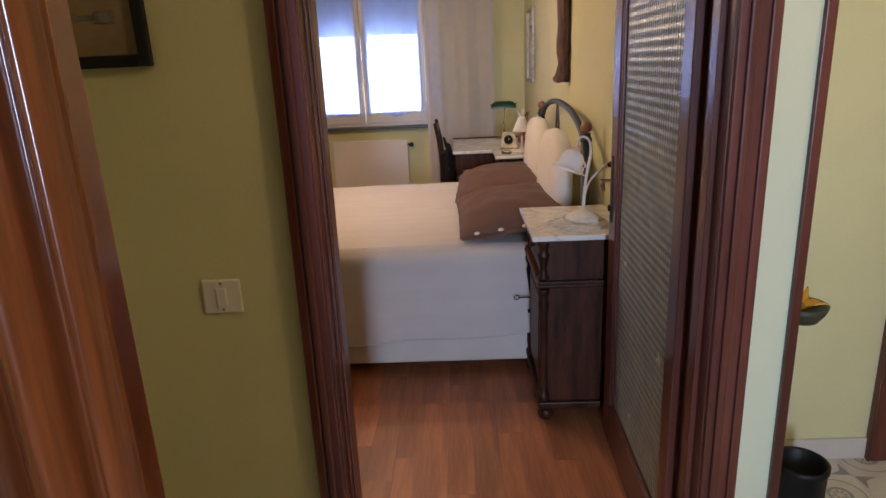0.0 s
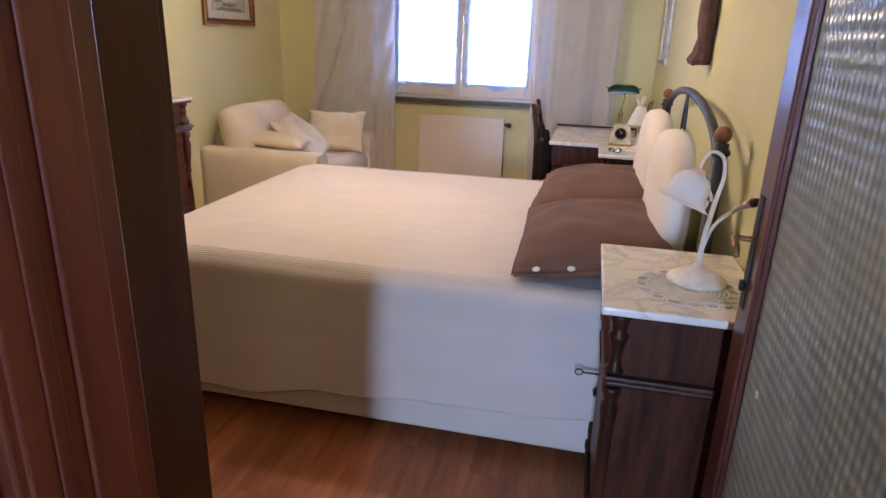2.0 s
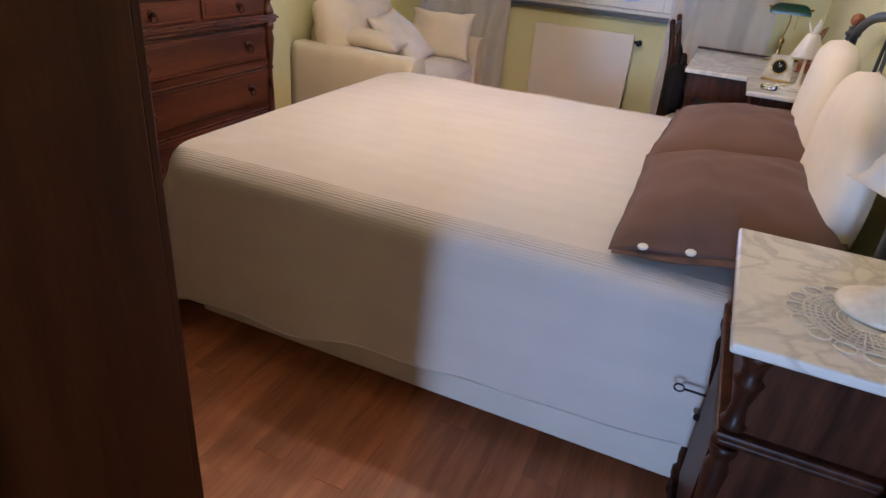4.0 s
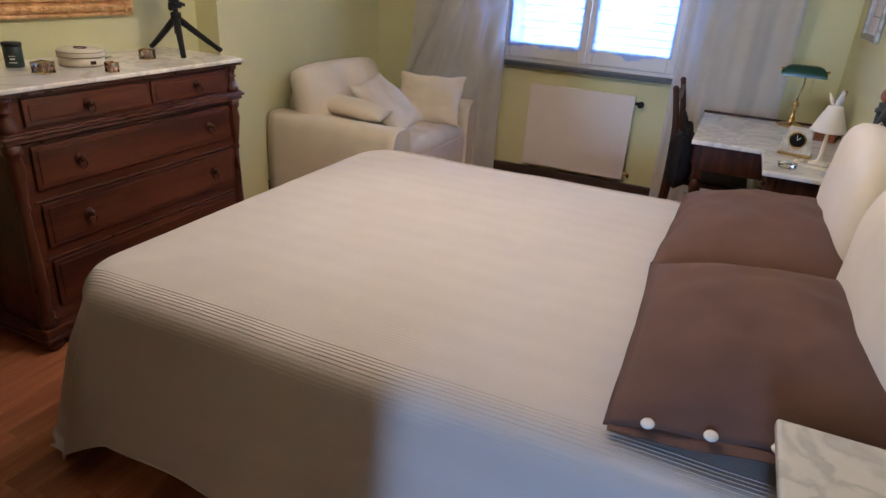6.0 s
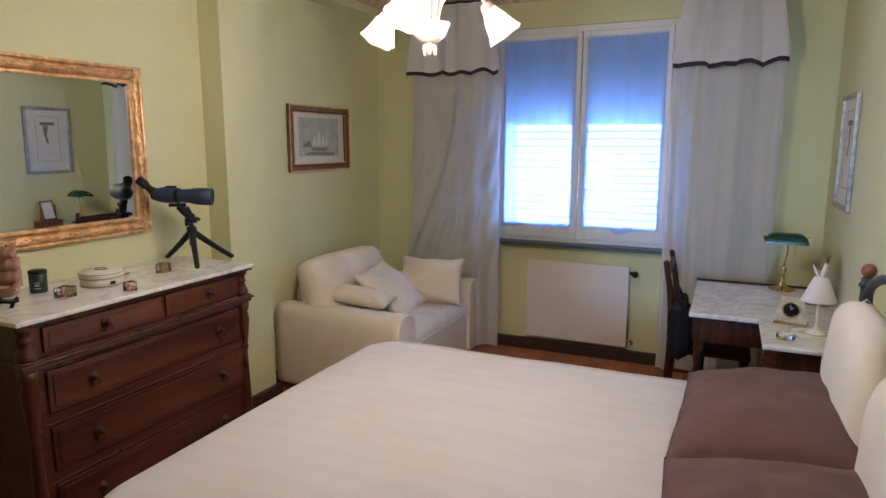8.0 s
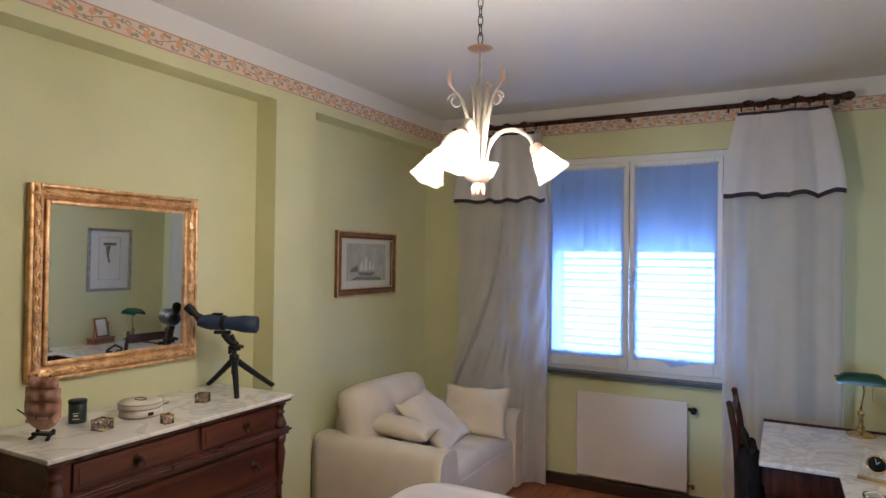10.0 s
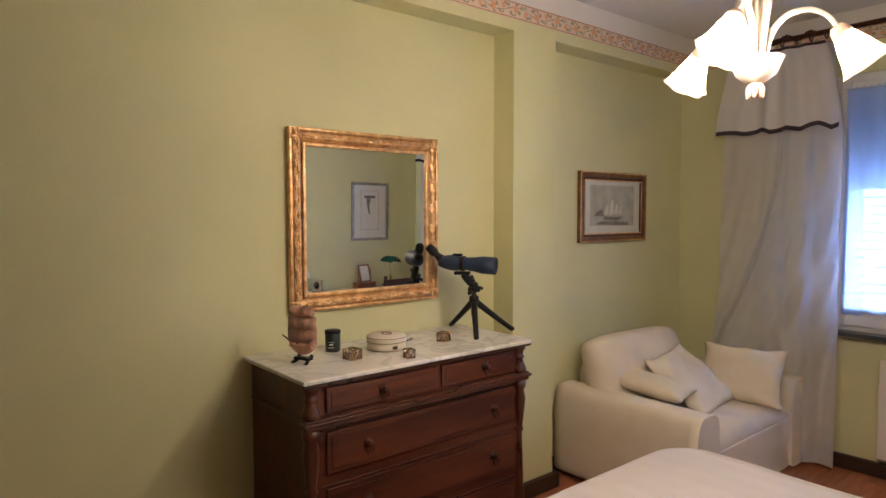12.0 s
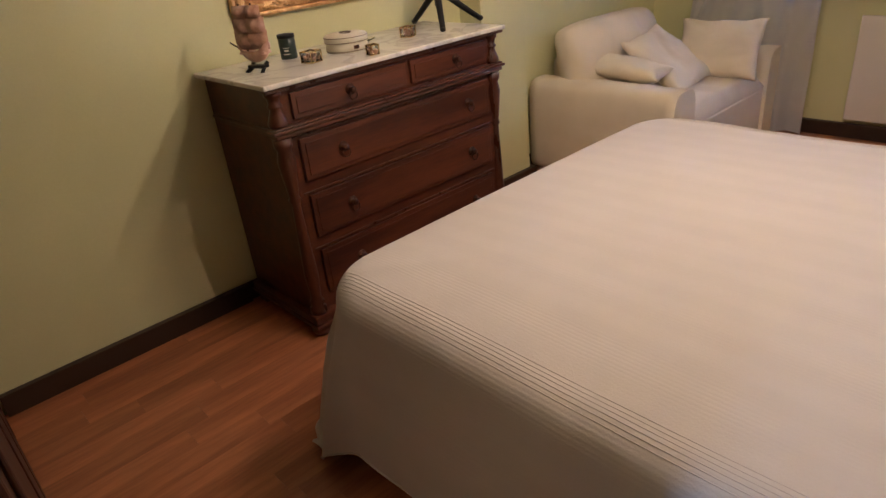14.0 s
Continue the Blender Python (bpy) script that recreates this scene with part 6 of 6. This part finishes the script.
tulip_lamp((0.758, 2.848, 0.8105), 25, 0.93, "white metal table lamp with an unlit tulip shade")

d = thing("doily", (0.728, 2.782, 0.8105), "round cream crochet doily on the marble nightstand under the lamp", "doily")
bm = BM()
rng = random.Random(3)
for r in (0.035, 0.046, 0.057, 0.068, 0.080, 0.090, 0.100):
    tube(bm, [(r * math.cos(a), r * math.sin(a), 0.0020) for a in [2 * math.pi * k / 30 for k in range(31)]], 0.0021, 4)
for k in range(40):
    a = 2 * math.pi * k / 40
    tube(bm, [(0.03 * math.cos(a), 0.03 * math.sin(a), 0.0020), (0.105 * math.cos(a), 0.105 * math.sin(a), 0.0020)], 0.0017, 4)
for k in range(16):
    a = 2 * math.pi * k / 16
    tube(bm, [(0.112 * math.cos(a) + 0.018 * math.cos(q), 0.112 * math.sin(a) + 0.018 * math.sin(q), 0.0020) for q in [2 * math.pi * j / 10 for j in range(11)]], 0.0022, 4)
part("lacework", bm, LACE, d, kind="stuff")


def banker_lamp():
    t = thing("desk_lamp", (0.672, 6.27, 0.7575), "brass desk lamp with a green glass shade", "desk lamp")
    bm = BM()
    lathe(bm, [(0.0, 0), (0.070, 0), (0.072, 0.006), (0.060, 0.012), (0.030, 0.020), (0.016, 0.032), (0.020, 0.045), (0.012, 0.055), (0.010, 0.10), (0.018, 0.115), (0.018, 0.13), (0.009, 0.14), (0.006, 0.15)], 20)
    part("base", bm, BRASS, t)
    bm = BM()
    tube(bm, [(0, 0, 0.15), (0.015, 0, 0.24), (0.005, 0, 0.315)], 0.0045, 8)
    part("stem", bm, BRASS, t)
    bm = BM()
    Lh = 0.115
    surf(bm, lambda u, v: ((u - 0.5) * 2 * Lh * (1.0 - 0.10 * math.sin(math.pi * v) ** 2) , -0.055 * math.cos(math.pi * v), 0.281 + 0.062 * math.sin(math.pi * v) ** 0.8 * (1 - 0.35 * abs(2 * u - 1) ** 6)), 20, 16)
    part("shade", bm, GREEN, t, "glossy dark green glass shade")
    bm = BM()
    for s in (-1, 1):
        ball(bm, (s * (Lh + 0.004), 0, 0.315), 0.008)
    tube(bm, [(-Lh, 0, 0.315), (Lh, 0, 0.315)], 0.003, 6)
    part("shade_knobs", bm, BRASS, t)
    bm = BM()
    tube(bm, [(0.05, -0.03, 0.288), (0.05, -0.03, 0.20)], 0.0012, 4)
    part("pull_chain", bm, BRASS, t)


banker_lamp()

k = thing("clock", (0.650, 5.385, 0.7755), "small square brass table clock with a dark round dial", "clock", -12)
bm = BM()
bx(bm, -0.062, 0.062, -0.022, 0.03, 0, 0.012, 0.003)
part("base", bm, BRASS, k)
bm = BM()
surf(bm, lambda u, v: (((u - 0.5) * 0.116) * (1 - 0.35 * v * v), -0.016 + 0.0 * v, 0.0125 + 0.105 * v), 4, 6)
bx(bm, -0.045, 0.045, -0.014, 0.02, 0.0125, 0.115, 0.01, 3)
part("case", bm, PALEGOLD, k)
bm = BM()
lathe(bm, [(0.030, 0), (0.034, 0.002), (0.034, 0.007), (0.028, 0.008), (0.028, 0.004)], 28, pose(0, -0.0165, 0.066, 90))
part("bezel", bm, BRASS, k)
bm = BM()
lathe(bm, [(0.0275, 0.0052), (0.0, 0.0056)], 28, pose(0, -0.0165, 0.066, 90))
part("dial", bm, BLACK, k, "dark clock dial")
bm = BM()
tube(bm, [(0, -0.0228, 0.066), (0.010, -0.0228, 0.078)], 0.0012, 4)
tube(bm, [(0, -0.0228, 0.066), (-0.004, -0.0228, 0.086)], 0.0010, 4)
part("clock_pointers", bm, PORCELAIN, k)

bpy.data.objects["clock"].scale = (1.15, 1.15, 1.15)
t = thing("small_lamp", (0.742, 5.27, 0.7755), "small white lamp with a pointed bell-shaped shade on the marble nightstand", "table lamp")
bm = BM()
lathe(bm, [(0, 0), (0.042, 0), (0.044, 0.005), (0.030, 0.012), (0.013, 0.022), (0.008, 0.05), (0.007, 0.15)], 24)
part("foot", bm, PORCELAIN, t)
bm = BM()
lathe(bm, [(0.075, 0.150), (0.069, 0.160), (0.057, 0.190), (0.044, 0.222), (0.033, 0.246), (0.028, 0.258), (0.016, 0.262)], 36, Matrix.Identity(4))
part("shade", bm, UNLIT, t, "white bell shade")
for a, hh in ((0.9, 0.055), (3.0, 0.050), (4.9, 0.068)):
    bm = BM()
    tube(bm, [(0.008 * math.cos(a), 0.008 * math.sin(a), 0.256), (0.022 * math.cos(a), 0.022 * math.sin(a), 0.262 + hh * 0.45), (0.036 * math.cos(a), 0.036 * math.sin(a), 0.262 + hh)], [0.010, 0.012, 0.003], 8, 0.6)
    part("leaf_tip", bm, PORCELAIN, t, "white leaf standing on the shade")
bm = BM()
tube(bm, [(0, 0, 0.15), (0, 0, 0.26)], 0.004, 6)
part("stem", bm, PORCELAIN, t)
d = thing("doily", (0.742, 5.255, 0.7755), "small round cream crochet doily under the white bedside lamp", "doily")
bm = BM()
for rr in (0.050, 0.066, 0.080):
    tube(bm, [(rr * math.cos(a), rr * math.sin(a), 0.0016) for a in [2 * math.pi * q / 30 for q in range(31)]], 0.0024, 4)
for q in range(14):
    a = 2 * math.pi * q / 14
    tube(bm, [(0.087 * math.cos(a) + 0.014 * math.cos(w), 0.087 * math.sin(a) + 0.014 * math.sin(w), 0.0016) for w in [2 * math.pi * p / 10 for p in range(11)]], 0.0022, 4)
part("lacework", bm, LACE, d, kind="stuff")

s = thing("photo_stand", (0.845, 6.05, 0.7575), "small wooden photo stand with a pale picture on a drawer box", "photo stand", 168)
bm = BM()
bx(bm, -0.055, 0.055, -0.135, 0.135, 0, 0.008, 0.003)
bx(bm, -0.048, 0.048, -0.125, 0.125, 0.0081, 0.050, 0.004)
bx(bm, -0.053, 0.053, -0.132, 0.132, 0.0501, 0.058, 0.003)
box = part("drawer_box", bm, BALLW, s)
bm = BM()
bx(bm, 0.0481, 0.052, -0.105, 0.105, 0.014, 0.044, 0.002)
part("drawer", bm, BALLW, box)
bm = BM()
ball(bm, (0.055, 0, 0.029), 0.005)
part("knob", bm, BRASS, box, "tiny brass knob")
for y in (-0.088, 0.088):
    bm = BM()
    tube(bm, [(0, y, 0.058), (0, y, 0.10), (0, y, 0.19)], [0.008, 0.006, 0.004], 8)
    ball(bm, (0, y, 0.196), 0.008)
    part("upright", bm, BALLW, s)
tilted = pose(0.0, 0, 0.155, 0, -14, 0)
bm = BM()
for y0, y1, z0, z1 in ((-0.078, -0.062, -0.095, 0.095), (0.062, 0.078, -0.095, 0.095), (-0.062, 0.062, -0.095, -0.079), (-0.062, 0.062, 0.079, 0.095)):
    bx(bm, -0.007, 0.007, y0, y1, z0, z1, 0.002)
bm.transform(tilted)
part("frame", bm, BALLW, s)
bm = BM()
bx(bm, -0.002, 0.002, -0.062, 0.062, -0.079, 0.079)
bm.transform(tilted)
part("photo", bm, PAPER, s, "pale faded picture")

t = thing("ashtray", (0.612, 5.13, 0.7755), "small clear glass tray on the marble nightstand", "tray")
bm = BM()
lathe(bm, [(0.0, 0.003), (0.030, 0.003), (0.036, 0.018), (0.040, 0.018), (0.038, 0), (0, 0)], 20)
part("dish", bm, GLASS, t)

# ---- in the side passage of the hall ----
v = thing("umbrella_stand", (1.305, 2.02, 0), "black round umbrella stand on the hall tiles by the corner", "umbrella stand")
bm = BM()
lathe(bm, [(0.0, 0.004), (0.070, 0.0), (0.078, 0.01), (0.078, 0.17), (0.084, 0.18), (0.084, 0.195), (0.078, 0.198), (0.072, 0.19), (0.070, 0.02), (0, 0.02)], 26)
part("pot", bm, BLACK, v)
o = thing("boot", (1.33, 1.84, 0), "black rubber boot lying low on the hall tiles", "boot")
bm = BM()
ball(bm, (0, 0, 0.05), 0.05, 1.1, 1.5, 1.0)
part("boot_body", bm, BLACK, o)
f = thing("wall_planter", (1.33, 2.17, 0.62), "dark wall planter with orange petals", "planter")
bm = BM()
lathe(bm, [(0, 0), (0.05, 0), (0.07, 0.03), (0.08, 0.055), (0.07, 0.055), (0, 0.03)], 16)
bx(bm, -0.03, 0.03, 0.05, 0.139, 0.01, 0.045, 0.004)
part("bowl", bm, mat("dark_olive_ceramic", (0.05, 0.05, 0.03), rough=0.5), f)
for q in range(9):
    a = q * 2.4
    bm = BM()
    tube(bm, [(0, 0, 0.03), (0.03 * math.cos(a), 0.03 * math.sin(a), 0.06), (0.075 * math.cos(a), 0.075 * math.sin(a), 0.055 + 0.012 * (q % 4))], [0.004, 0.014, 0.002], 6, 0.35)
    part("petal", bm, YELLOW, f, "orange petal")
parquet()
hall_tiles()
